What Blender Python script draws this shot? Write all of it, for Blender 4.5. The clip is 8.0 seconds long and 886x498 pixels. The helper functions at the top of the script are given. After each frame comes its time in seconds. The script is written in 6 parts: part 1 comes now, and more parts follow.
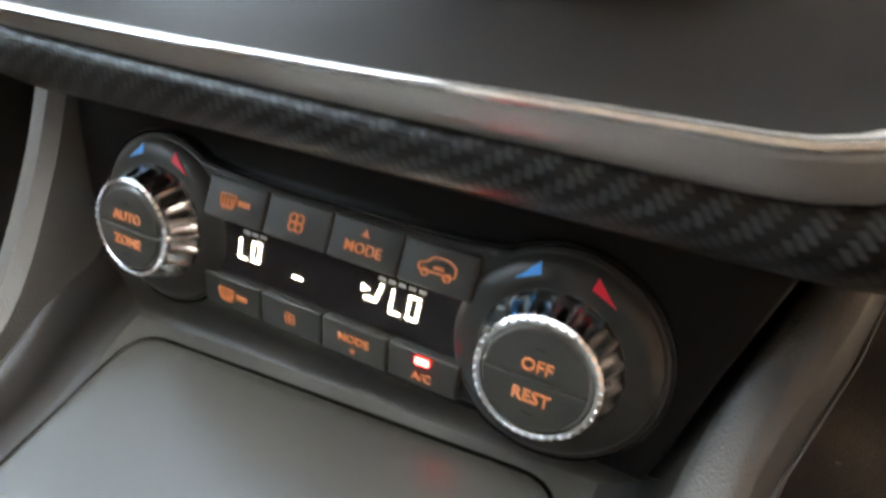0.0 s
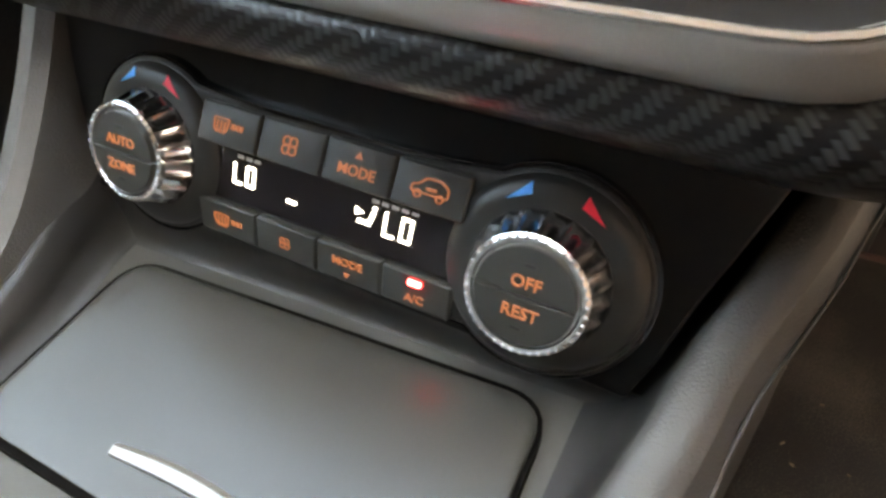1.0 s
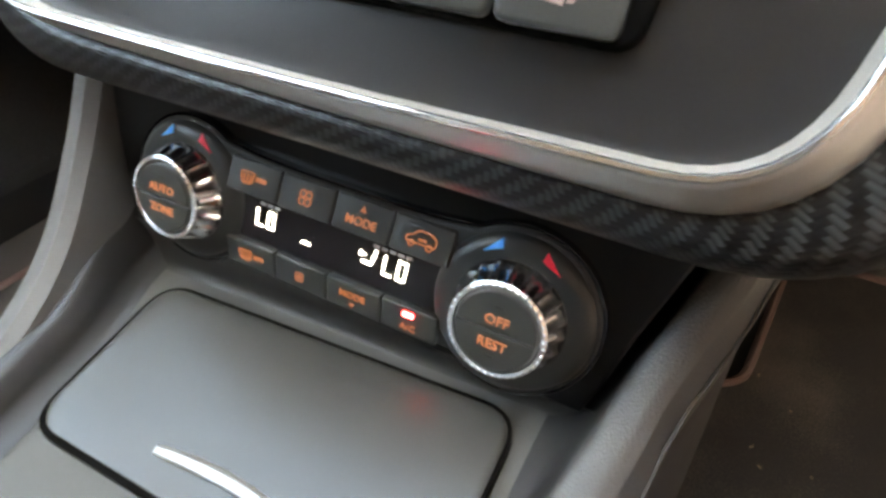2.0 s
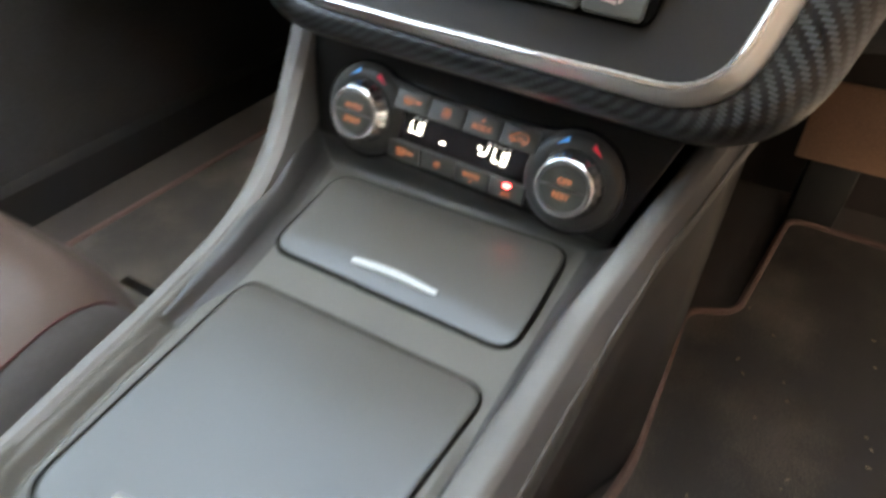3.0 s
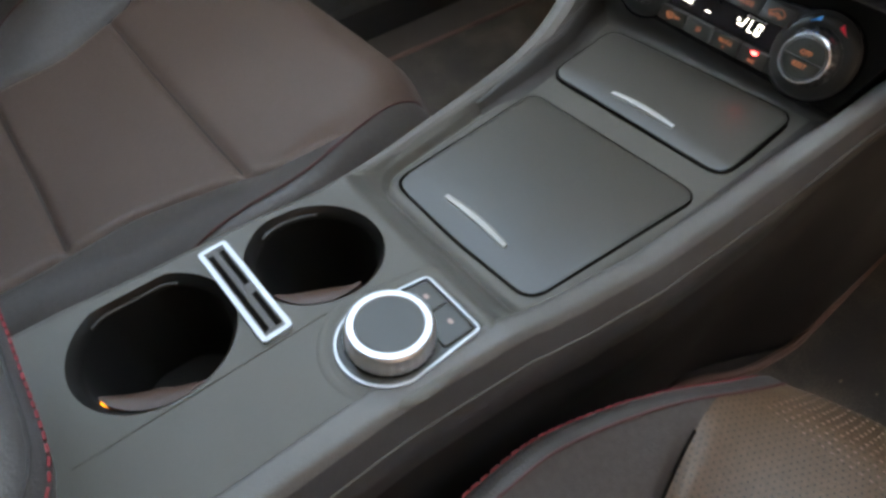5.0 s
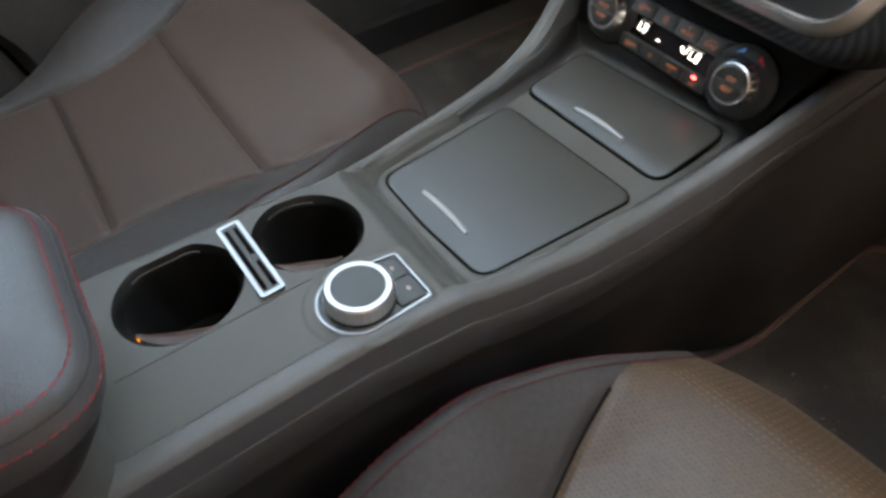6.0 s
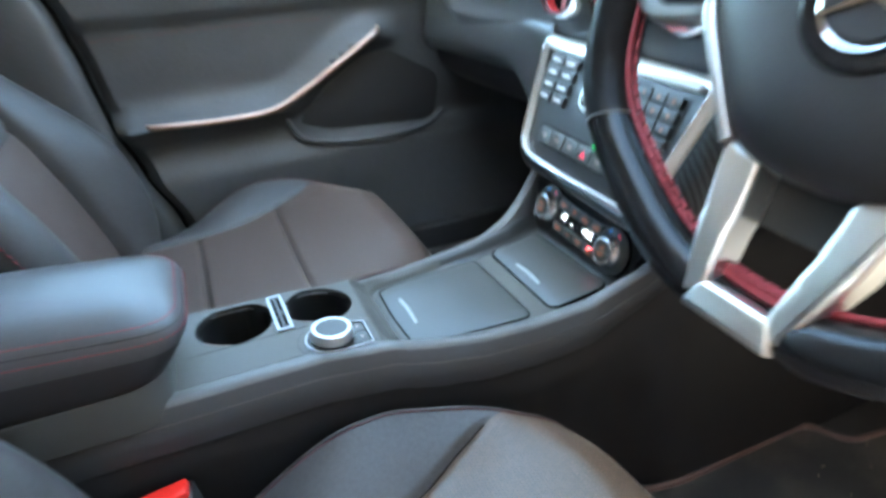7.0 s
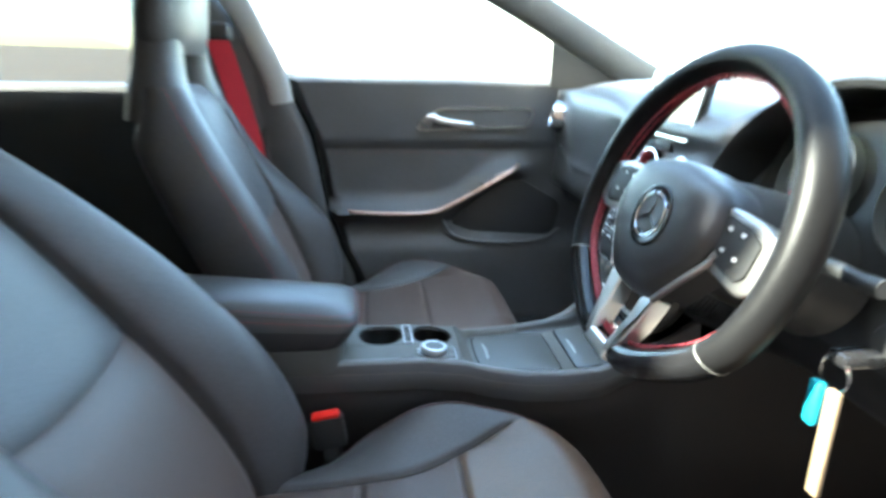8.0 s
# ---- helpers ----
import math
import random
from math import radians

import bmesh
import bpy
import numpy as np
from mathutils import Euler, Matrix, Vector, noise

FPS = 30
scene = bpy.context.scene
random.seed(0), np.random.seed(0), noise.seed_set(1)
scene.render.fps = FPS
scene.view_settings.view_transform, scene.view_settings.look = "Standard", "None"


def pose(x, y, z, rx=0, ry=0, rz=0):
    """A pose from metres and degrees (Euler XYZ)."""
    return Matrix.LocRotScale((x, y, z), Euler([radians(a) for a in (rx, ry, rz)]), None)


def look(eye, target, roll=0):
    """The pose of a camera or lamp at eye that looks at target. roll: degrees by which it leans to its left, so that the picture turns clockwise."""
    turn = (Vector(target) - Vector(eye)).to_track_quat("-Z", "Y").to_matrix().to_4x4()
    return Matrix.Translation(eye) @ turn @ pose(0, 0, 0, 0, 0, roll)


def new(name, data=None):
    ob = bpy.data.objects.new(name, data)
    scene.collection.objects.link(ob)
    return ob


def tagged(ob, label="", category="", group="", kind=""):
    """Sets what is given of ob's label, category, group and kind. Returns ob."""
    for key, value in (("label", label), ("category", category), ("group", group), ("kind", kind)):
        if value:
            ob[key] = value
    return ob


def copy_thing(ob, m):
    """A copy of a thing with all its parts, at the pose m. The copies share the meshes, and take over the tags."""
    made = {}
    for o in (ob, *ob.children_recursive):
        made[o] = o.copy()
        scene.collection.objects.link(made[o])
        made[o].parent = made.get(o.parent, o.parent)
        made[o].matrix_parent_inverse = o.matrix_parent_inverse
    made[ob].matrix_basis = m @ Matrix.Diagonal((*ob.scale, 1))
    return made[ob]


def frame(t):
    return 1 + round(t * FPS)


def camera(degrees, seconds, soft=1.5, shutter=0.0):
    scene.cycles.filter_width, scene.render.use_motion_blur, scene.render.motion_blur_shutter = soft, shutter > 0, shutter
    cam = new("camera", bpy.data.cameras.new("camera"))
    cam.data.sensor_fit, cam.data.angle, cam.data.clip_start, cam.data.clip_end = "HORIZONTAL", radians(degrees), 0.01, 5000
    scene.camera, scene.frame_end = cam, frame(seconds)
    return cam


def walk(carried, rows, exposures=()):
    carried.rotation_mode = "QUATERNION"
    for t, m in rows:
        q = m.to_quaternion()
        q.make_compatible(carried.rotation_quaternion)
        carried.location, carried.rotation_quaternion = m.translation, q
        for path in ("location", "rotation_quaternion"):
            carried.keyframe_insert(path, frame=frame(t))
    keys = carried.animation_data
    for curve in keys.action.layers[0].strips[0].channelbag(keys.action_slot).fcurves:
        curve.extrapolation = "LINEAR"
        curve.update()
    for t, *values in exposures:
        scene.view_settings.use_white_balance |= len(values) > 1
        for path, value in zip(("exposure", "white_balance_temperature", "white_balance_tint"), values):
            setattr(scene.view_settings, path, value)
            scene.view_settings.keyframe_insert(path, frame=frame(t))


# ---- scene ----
cam = camera(71.8, 8.0, soft=3.0, shutter=0.5)
PATH = [
    (0, (0.1, -0.117, 0.488), (-0.677, 1.355, -0.62), -2.1),
    (0.5, (0.102, -0.115, 0.478), (-0.654, 1.308, -0.707), -2.0),
    (1, (0.104, -0.122, 0.482), (-0.631, 1.273, -0.749), -1.6),
    (1.2, (0.106, -0.123, 0.489), (-0.62, 1.271, -0.747), -1.2),
    (2.5, (0.128, -0.185, 0.534), (-0.609, 1.199, -0.708), -0.3),
    (3, (0.149, -0.277, 0.562), (-0.619, 1.051, -0.721), 0.4),
    (3.5, (0.18, -0.357, 0.586), (-0.704, 0.798, -0.787), -0.2),
    (4, (0.203, -0.388, 0.593), (-0.802, 0.583, -0.839), -2.8),
    (4.5, (0.206, -0.4, 0.599), (-0.858, 0.433, -0.875), -4.0),
    (6, (0.284, -0.409, 0.654), (-0.862, 0.283, -0.832), -5.0),
    (6.5, (0.408, -0.4, 0.696), (-0.964, 0.301, -0.578), -5.9),
    (7, (0.584, -0.412, 0.716), (-1.078, 0.232, -0.192), -4.0),
    (7.3, (0.695, -0.432, 0.755), (-1.064, 0.137, -0.007), -1.4),
    (7.5, (0.759, -0.43, 0.775), (-1.052, 0.04, 0.071), -1.6),
    (7.8, (0.888, -0.43, 0.797), (-0.977, -0.093, 0.158), 0.5),
    (8, (0.999, -0.432, 0.833), (-0.901, -0.212, 0.249), 1.0),
]
walk(cam, [(t, look(eye, target, roll)) for t, eye, target, roll in PATH], exposures=[(0, 5.35, 9900, 6), (1.2, 5.5, 9900, 6), (2.5, 5.58, 9100, 5), (3.2, 5.5, 9300, 5), (4.0, 4.95, 8900, 5), (4.5, 4.74, 8900, 5), (6.2, 4.61, 8900, 5), (6.6, 5.12, 7300, -2), (7, 5.46, 6400, -7), (7.5, 5.43, 6400, -7), (8, 5.09, 6350, -6)])

# ---- world, sun ----
world = bpy.data.worlds.new("world")
scene.world = world
world.use_nodes = True
wn = world.node_tree.nodes
sky = wn.new("ShaderNodeTexSky")
sky.sky_type = "NISHITA"
sky.sun_disc = False
sky.sun_elevation, sky.sun_rotation = radians(38), radians(171)
wn["Background"].inputs["Strength"].default_value = 0.10
world.node_tree.links.new(sky.outputs[0], wn["Background"].inputs["Color"])
sun_data = bpy.data.lights.new("sun", "SUN")
sun_data.energy, sun_data.angle, sun_data.color = 2.5, radians(2), (1.0, 0.93, 0.84)
sun = new("sun", sun_data)
sun.matrix_world = look((1.23, -7.78, 6.16), (0, 0, 0))


# ---- materials ----
def material(name, color, rough=0.5, metal=0.0, vary=0.25, grain=900.0, bump=0.15, blotch=9.0, spec=0.5, coat=0.0, sheen=0.0, second=None, rvar=0.2):
    """A surface with grain and blotches at two scales, and a fine relief."""
    m = bpy.data.materials.new(name)
    m.use_nodes = True
    nt = m.node_tree
    p = nt.nodes["Principled BSDF"]
    link = nt.links.new
    tc = nt.nodes.new("ShaderNodeTexCoord")
    n1 = nt.nodes.new("ShaderNodeTexNoise")
    n1.inputs["Scale"].default_value, n1.inputs["Detail"].default_value = blotch, 5
    n2 = nt.nodes.new("ShaderNodeTexNoise")
    n2.inputs["Scale"].default_value, n2.inputs["Detail"].default_value = grain, 2
    link(tc.outputs["Object"], n1.inputs["Vector"])
    link(tc.outputs["Object"], n2.inputs["Vector"])
    add = nt.nodes.new("ShaderNodeMath")
    add.operation = "ADD"
    link(n1.outputs[0], add.inputs[0])
    link(n2.outputs[0], add.inputs[1])
    mix = nt.nodes.new("ShaderNodeMix")
    mix.data_type = "RGBA"
    rng = nt.nodes.new("ShaderNodeMapRange")
    rng.inputs["From Min"].default_value, rng.inputs["From Max"].default_value = 0.7, 1.3
    link(add.outputs[0], rng.inputs["Value"])
    link(rng.outputs[0], mix.inputs["Factor"])
    c = Vector(color)
    lo, hi = c * (1 - vary), (Vector(second) if second else c * (1 + vary))
    mix.inputs["A"].default_value, mix.inputs["B"].default_value = (*lo, 1), (*hi, 1)
    link(mix.outputs["Result"], p.inputs["Base Color"])
    rr = nt.nodes.new("ShaderNodeMapRange")
    rr.inputs["To Min"].default_value, rr.inputs["To Max"].default_value = max(0.02, rough * (1 - rvar)), min(1, rough * (1 + rvar))
    link(n1.outputs[0], rr.inputs["Value"])
    link(rr.outputs[0], p.inputs["Roughness"])
    p.inputs["Metallic"].default_value = metal
    p.inputs["Specular IOR Level"].default_value = spec
    p.inputs["Coat Weight"].default_value = coat
    p.inputs["Coat Roughness"].default_value = 0.08
    p.inputs["Sheen Weight"].default_value = sheen
    if bump:
        b = nt.nodes.new("ShaderNodeBump")
        b.inputs["Strength"].default_value, b.inputs["Distance"].default_value = bump, 0.0006
        link(n2.outputs[0], b.inputs["Height"])
        link(b.outputs[0], p.inputs["Normal"])
    return m


def leather(name, color, cell=700.0, rough=0.42, bump=0.35, vary=0.2, second=None):
    """Grained leather: a pebble of small cells over slow blotches."""
    m = material(name, color, rough, vary=vary, grain=260, bump=0, blotch=6, second=second)
    nt = m.node_tree
    v = nt.nodes.new("ShaderNodeTexVoronoi")
    v.inputs["Scale"].default_value = cell
    tc = next(n for n in nt.nodes if n.type == "TEX_COORD")
    nt.links.new(tc.outputs["Object"], v.inputs["Vector"])
    b = nt.nodes.new("ShaderNodeBump")
    b.inputs["Strength"].default_value, b.inputs["Distance"].default_value = bump, 0.0005
    nt.links.new(v.outputs["Distance"], b.inputs["Height"])
    nt.links.new(b.outputs[0], nt.nodes["Principled BSDF"].inputs["Normal"])
    return m


def perforated(name, color, pitch=0.006):
    """Leather with rows of small punched holes in the plan (x, y)."""
    m = leather(name, color)
    nt = m.node_tree
    link = nt.links.new
    tc = next(n for n in nt.nodes if n.type == "TEX_COORD")
    sep = nt.nodes.new("ShaderNodeSeparateXYZ")
    link(tc.outputs["Object"], sep.inputs[0])

    def op(kind, a, b=None):
        n = nt.nodes.new("ShaderNodeMath")
        n.operation = kind
        for i, s in enumerate((a, b)):
            if s is None:
                continue
            if isinstance(s, (int, float)):
                n.inputs[i].default_value = s
            else:
                link(s, n.inputs[i])
        return n.outputs[0]
    row = op("FLOOR", op("DIVIDE", sep.outputs["Y"], pitch))
    shift = op("MULTIPLY", op("FLOORED_MODULO", row, 2.0), 0.5)
    fx = op("SUBTRACT", op("FRACT", op("ADD", op("DIVIDE", sep.outputs["X"], pitch), shift)), 0.5)
    fy = op("SUBTRACT", op("FRACT", op("DIVIDE", sep.outputs["Y"], pitch)), 0.5)
    d = op("SQRT", op("ADD", op("MULTIPLY", fx, fx), op("MULTIPLY", fy, fy)))
    hole = op("LESS_THAN", d, 0.15)
    p = nt.nodes["Principled BSDF"]
    base = p.inputs["Base Color"].links[0].from_socket
    mix = nt.nodes.new("ShaderNodeMix")
    mix.data_type = "RGBA"
    link(hole, mix.inputs["Factor"])
    link(base, mix.inputs["A"])
    mix.inputs["B"].default_value = (0.004, 0.003, 0.003, 1)
    link(mix.outputs["Result"], p.inputs["Base Color"])
    return m


def carbon(name):
    """A dark twill of woven ribbons under a lacquer, about 3 mm wide."""
    m = bpy.data.materials.new(name)
    m.use_nodes = True
    nt = m.node_tree
    link = nt.links.new
    p = nt.nodes["Principled BSDF"]
    tc = nt.nodes.new("ShaderNodeTexCoord")
    sep = nt.nodes.new("ShaderNodeSeparateXYZ")
    link(tc.outputs["UV"], sep.inputs[0])

    def op(kind, a, b=None):
        n = nt.nodes.new("ShaderNodeMath")
        n.operation = kind
        for i, s in enumerate((a, b)):
            if s is None:
                continue
            if isinstance(s, (int, float)):
                n.inputs[i].default_value = s
            else:
                link(s, n.inputs[i])
        return n.outputs[0]
    w = 0.0022
    down = sep.outputs["Y"]
    cx = op("FLOOR", op("DIVIDE", sep.outputs["X"], w))
    cz = op("FLOOR", op("DIVIDE", down, w))
    twill = op("LESS_THAN", op("FLOORED_MODULO", op("ADD", cx, cz), 4.0), 2.0)
    fx = op("FRACT", op("DIVIDE", sep.outputs["X"], w))
    fz = op("FRACT", op("DIVIDE", down, w))
    hx = op("SINE", op("MULTIPLY", fx, math.pi))
    hz = op("SINE", op("MULTIPLY", fz, math.pi))
    height = op("ADD", op("MULTIPLY", twill, hx), op("MULTIPLY", op("SUBTRACT", 1.0, twill), op("MULTIPLY", hz, 0.55)))
    mix = nt.nodes.new("ShaderNodeMix")
    mix.data_type = "RGBA"
    link(op("MULTIPLY", twill, op("ADD", 0.35, op("MULTIPLY", hx, 0.65))), mix.inputs["Factor"])
    mix.inputs["A"].default_value, mix.inputs["B"].default_value = (0.007, 0.0075, 0.008, 1), (0.044, 0.050, 0.054, 1)
    link(mix.outputs["Result"], p.inputs["Base Color"])
    b = nt.nodes.new("ShaderNodeBump")
    b.inputs["Strength"].default_value, b.inputs["Distance"].default_value = 0.2, 0.0005
    link(height, b.inputs["Height"])
    link(b.outputs[0], p.inputs["Normal"])
    p.inputs["Roughness"].default_value = 0.36
    p.inputs["Metallic"].default_value = 0.2
    p.inputs["Coat Weight"].default_value = 0.12
    p.inputs["Coat Roughness"].default_value = 0.2
    return m


def glow(name, color, strength, base=(0.02, 0.02, 0.02)):
    m = bpy.data.materials.new(name)
    m.use_nodes = True
    p = m.node_tree.nodes["Principled BSDF"]
    p.inputs["Base Color"].default_value = (*base, 1)
    p.inputs["Emission Color"].default_value = (*color, 1)
    p.inputs["Emission Strength"].default_value = strength
    return m


def clear(name):
    m = bpy.data.materials.new(name)
    m.use_nodes = True
    p = m.node_tree.nodes["Principled BSDF"]
    p.inputs["Base Color"].default_value = (0.96, 0.98, 0.97, 1)
    p.inputs["Transmission Weight"].default_value = 1
    p.inputs["Roughness"].default_value = 0.0
    p.inputs["IOR"].default_value = 1.1
    return m


M_PLASTIC = material("soft_plastic", (0.0600, 0.0625, 0.0595), 0.5, vary=0.12, grain=2200, bump=0.3, spec=0.4)
M_RAIL = leather("rail_vinyl", (0.078, 0.080, 0.081), 1300, 0.42, 0.3, vary=0.05)
# rail vinyl darkened: the shade on the rail's outer face, put into colour
M_RAILSHADE = leather("rail_vinyl_shaded", (0.043, 0.046, 0.051), 1300, 0.46, 0.3, vary=0.05)
M_DARK = material("dark_plastic", (0.018, 0.019, 0.02), 0.5, vary=0.2, grain=1800, bump=0.25)
M_LOWER = material("lower_plastic", (0.013, 0.013, 0.015), 0.6, vary=0.2, grain=1500, bump=0.4)
M_LID = material("lid_lacquer", (0.040, 0.041, 0.038), 0.33, vary=0.08, grain=2600, bump=0.0, spec=0.6, blotch=5, rvar=0.04)
M_GLOSS = material("black_gloss", (0.01, 0.01, 0.011), 0.12, vary=0.2, grain=400, bump=0.02)
M_GLOSSY = material("satin_black", (0.012, 0.012, 0.013), 0.3, vary=0.15, grain=1200, bump=0.05)
M_BUTTON = material("button_plastic", (0.036, 0.039, 0.038), 0.38, vary=0.12, grain=2500, bump=0.15)
M_COLLAR = material("collar_plastic", (0.024, 0.026, 0.026), 0.40, vary=0.12, grain=2500, bump=0.08)
M_VALLEY = material("valley_plastic", (0.022, 0.023, 0.024), 0.42, vary=0.1, grain=2200, bump=0.2)
M_APRON = material("apron_plastic", (0.034, 0.035, 0.034), 0.46, vary=0.1, grain=2200, bump=0.2)
M_CUP = material("cup_black", (0.006, 0.006, 0.006), 0.35, vary=0.3, bump=0.05, spec=0.25)
M_GAP = material("gap_black", (0.003, 0.003, 0.003), 0.9, vary=0.3, bump=0, spec=0.04)
M_SATIN = material("satin_silver", (0.78, 0.77, 0.74), 0.32, metal=1.0, vary=0.06, grain=1500, bump=0.04)
M_BEZEL = material("bezel_silver", (0.70, 0.69, 0.66), 0.42, metal=0.8, vary=0.05, grain=1800, bump=0.05)
M_KEY = material("radio_key_plastic", (0.013, 0.0135, 0.014), 0.42, vary=0.12, grain=2500, bump=0.1)
M_SILVER = material("painted_silver", (0.40, 0.39, 0.38), 0.33, metal=0.95, vary=0.06, grain=1800, bump=0.05)
M_CHROME = material("chrome", (0.85, 0.85, 0.85), 0.08, metal=1.0, vary=0.04, grain=300, bump=0.02)
M_BRIGHT = material("bright_chrome", (0.92, 0.92, 0.92), 0.26, metal=1.0, vary=0.04, grain=600, bump=0.03)
M_KNOB = material("knob_chrome", (0.92, 0.93, 0.95), 0.2, metal=1.0, vary=0.04, grain=400, bump=0.02)
M_RUBBER = material("brown_rubber", (0.042, 0.023, 0.017), 0.45, vary=0.15, grain=1500, bump=0.1)
M_COPPER = material("copper_trim", (0.58, 0.39, 0.30), 0.34, metal=1.0, vary=0.06, grain=1500, bump=0.04)
M_CARBON = carbon("carbon_twill")
M_LEATHER = leather("black_leather", (0.044, 0.043, 0.044), 800, 0.45)
M_LEATHER.node_tree.nodes["Principled BSDF"].inputs["Specular IOR Level"].default_value = 0.36
M_ARM = leather("armrest_leather", (0.045, 0.045, 0.047), 800, 0.33, 0.25, vary=0.1)
M_BROWN = leather("dark_brown_leather", (0.058, 0.0425, 0.037), 900, 0.46, vary=0.12)
M_BROWN.node_tree.nodes["Principled BSDF"].inputs["Specular IOR Level"].default_value = 0.36
# armrest leather with the shade of its sides put into the colour
M_ARMSHADE = leather("armrest_leather_shaded", (0.013, 0.013, 0.015), 800, 0.62, 0.25, vary=0.1)
M_PERF = perforated("perforated_leather", (0.078, 0.050, 0.031), 0.0034)
M_RIMLEATHER = leather("rim_leather", (0.0055, 0.0055, 0.006), 1100, 0.42, 0.2)
M_RIMLEATHER.node_tree.nodes["Principled BSDF"].inputs["Specular IOR Level"].default_value = 0.12
M_THREAD = material("red_thread", (0.18, 0.017, 0.026), 0.7, vary=0.2, grain=3000, bump=0.3)
M_RIMGLOSS = material("rim_gloss", (0.009, 0.009, 0.010), 0.2, vary=0.15, grain=1200, bump=0.04, spec=0.28)
M_PALETHREAD = material("pale_thread", (0.19, 0.12, 0.10), 0.7, vary=0.2, grain=3000, bump=0.2)
M_CORD = material("dark_red_cord", (0.050, 0.012, 0.014), 0.6, vary=0.2, grain=3000, bump=0.2)
M_BELT = material("red_webbing", (0.42, 0.012, 0.03), 0.65, vary=0.15, grain=1200, bump=0.5)
M_RED = material("red_plastic", (0.7, 0.02, 0.015), 0.4, vary=0.1)
M_CARPET = material("carpet", (0.022, 0.017, 0.0165), 0.95, vary=0.45, grain=700, bump=1.0, blotch=14, sheen=0.2)
M_MAT = material("mat_pile", (0.038, 0.036, 0.037), 0.95, vary=0.35, grain=700, bump=1.0, blotch=8, second=(0.21, 0.18, 0.15))
for node in M_MAT.node_tree.nodes:
    if node.type == "MAP_RANGE" and abs(node.inputs["From Min"].default_value - 0.7) < 0.01:
        node.inputs["From Min"].default_value, node.inputs["From Max"].default_value = 0.98, 1.5
M_CRUMB = material("dry_crumb", (0.20, 0.16, 0.11), 0.9, vary=0.3, grain=1500, bump=0.2)
M_PIPING = material("mat_piping", (0.11, 0.068, 0.060), 0.8, vary=0.2, grain=1500, bump=0.5)
M_DASH = leather("dash_skin", (0.03, 0.033, 0.037), 800, 0.45, 0.35)
M_HUB = leather("airbag_skin", (0.018, 0.018, 0.020), 800, 0.40, 0.2, vary=0.1)
M_PAD = material("key_pad_plastic", (0.014, 0.0142, 0.015), 0.55, vary=0.12, grain=2000, bump=0.1, spec=0.18)
M_DOOR = leather("door_skin", (0.053, 0.055, 0.059), 800, 0.5, 0.3)
M_TRIM = material("pillar_trim", (0.045, 0.047, 0.048), 0.7, vary=0.08, grain=1500, bump=0.2, spec=0.2)
# pillar trim made paler: skylight on its front edge, put into colour
M_SKYLIT = material("window_frame_skylit", (0.30, 0.31, 0.315), 0.5, vary=0.06, grain=1500, bump=0.1, spec=0.3)
M_PAINT = material("car_paint", (0.35, 0.35, 0.36), 0.3, vary=0.03, coat=0.6, bump=0)
M_HEAD = material("headliner", (0.72, 0.58, 0.46), 0.9, vary=0.08, grain=800, bump=0.4)
M_BEIGE = material("beige_board", (0.26, 0.155, 0.105), 0.7, vary=0.2, grain=500, bump=0.2)
M_GROUND = material("paving", (0.17, 0.135, 0.105), 0.9, vary=0.25, grain=40, bump=0.3, blotch=0.8)
# for the added wall that holds light off the driver's side
M_BLOCKER = material("light_block_brown", (0.15, 0.085, 0.055), 0.85, vary=0.2, grain=30, bump=0.4, blotch=1.5)
M_LCD = material("lcd_glass", (0.012, 0.011, 0.013), 0.14, vary=0.2, grain=200, bump=0.01)
M_WHITE = glow("lcd_white", (0.92, 0.95, 1.0), 0.30)
M_AMBER = glow("amber_print", (1.0, 0.34, 0.12), 0.008, (0.31, 0.12, 0.065))
M_ROSEPRINT = material("rose_print", (0.30, 0.22, 0.20), 0.6, vary=0.05, bump=0)
M_DIMAMBER = material("dim_amber_print", (0.20, 0.09, 0.05), 0.6, vary=0.05, bump=0)
M_RIMSILVER = material("rim_silver", (0.42, 0.42, 0.42), 0.36, metal=0.8, vary=0.08, grain=1800, bump=0.06)
M_DIALRING = material("dial_ring_silver", (0.62, 0.62, 0.62), 0.28, metal=0.9, vary=0.10, grain=1500, bump=0.1)
M_SLIT = material("slit_black", (0.003, 0.003, 0.003), 0.9, vary=0.1, bump=0, spec=0.05)
M_SLOTPLATE = material("slot_plate", (0.045, 0.046, 0.046), 0.5, vary=0.12, grain=2200, bump=0.2)
M_PULL = material("pull_silver", (0.27, 0.27, 0.26), 0.42, metal=0.6, vary=0.08, grain=1800, bump=0.05)
M_VENTRED = material("vent_red", (0.20, 0.010, 0.012), 0.35, vary=0.1)
M_GREYPRINT = material("grey_print", (0.5, 0.5, 0.5), 0.6, vary=0.05, bump=0)
M_LEDRED = glow("led_red", (1.0, 0.04, 0.05), 1.3)
M_AMBERLAMP = glow("amber_lamp", (1.0, 0.30, 0.02), 0.16)
M_GREENLAMP = glow("green_lamp", (0.05, 1.0, 0.2), 0.25)
M_TELLTALE = glow("green_tell_tale", (0.05, 1.0, 0.2), 0.02)
M_BLUEMARK = material("blue_print", (0.01, 0.38, 1.0), 0.5, vary=0.1, bump=0)
M_REDMARK = material("red_print", (0.95, 0.03, 0.07), 0.5, vary=0.1, bump=0)
M_SCREEN = glow("screen", (0.5, 0.47, 0.38), 0.1)
M_CYAN = material("cyan_plastic", (0.015, 0.24, 0.32), 0.5, vary=0.1)
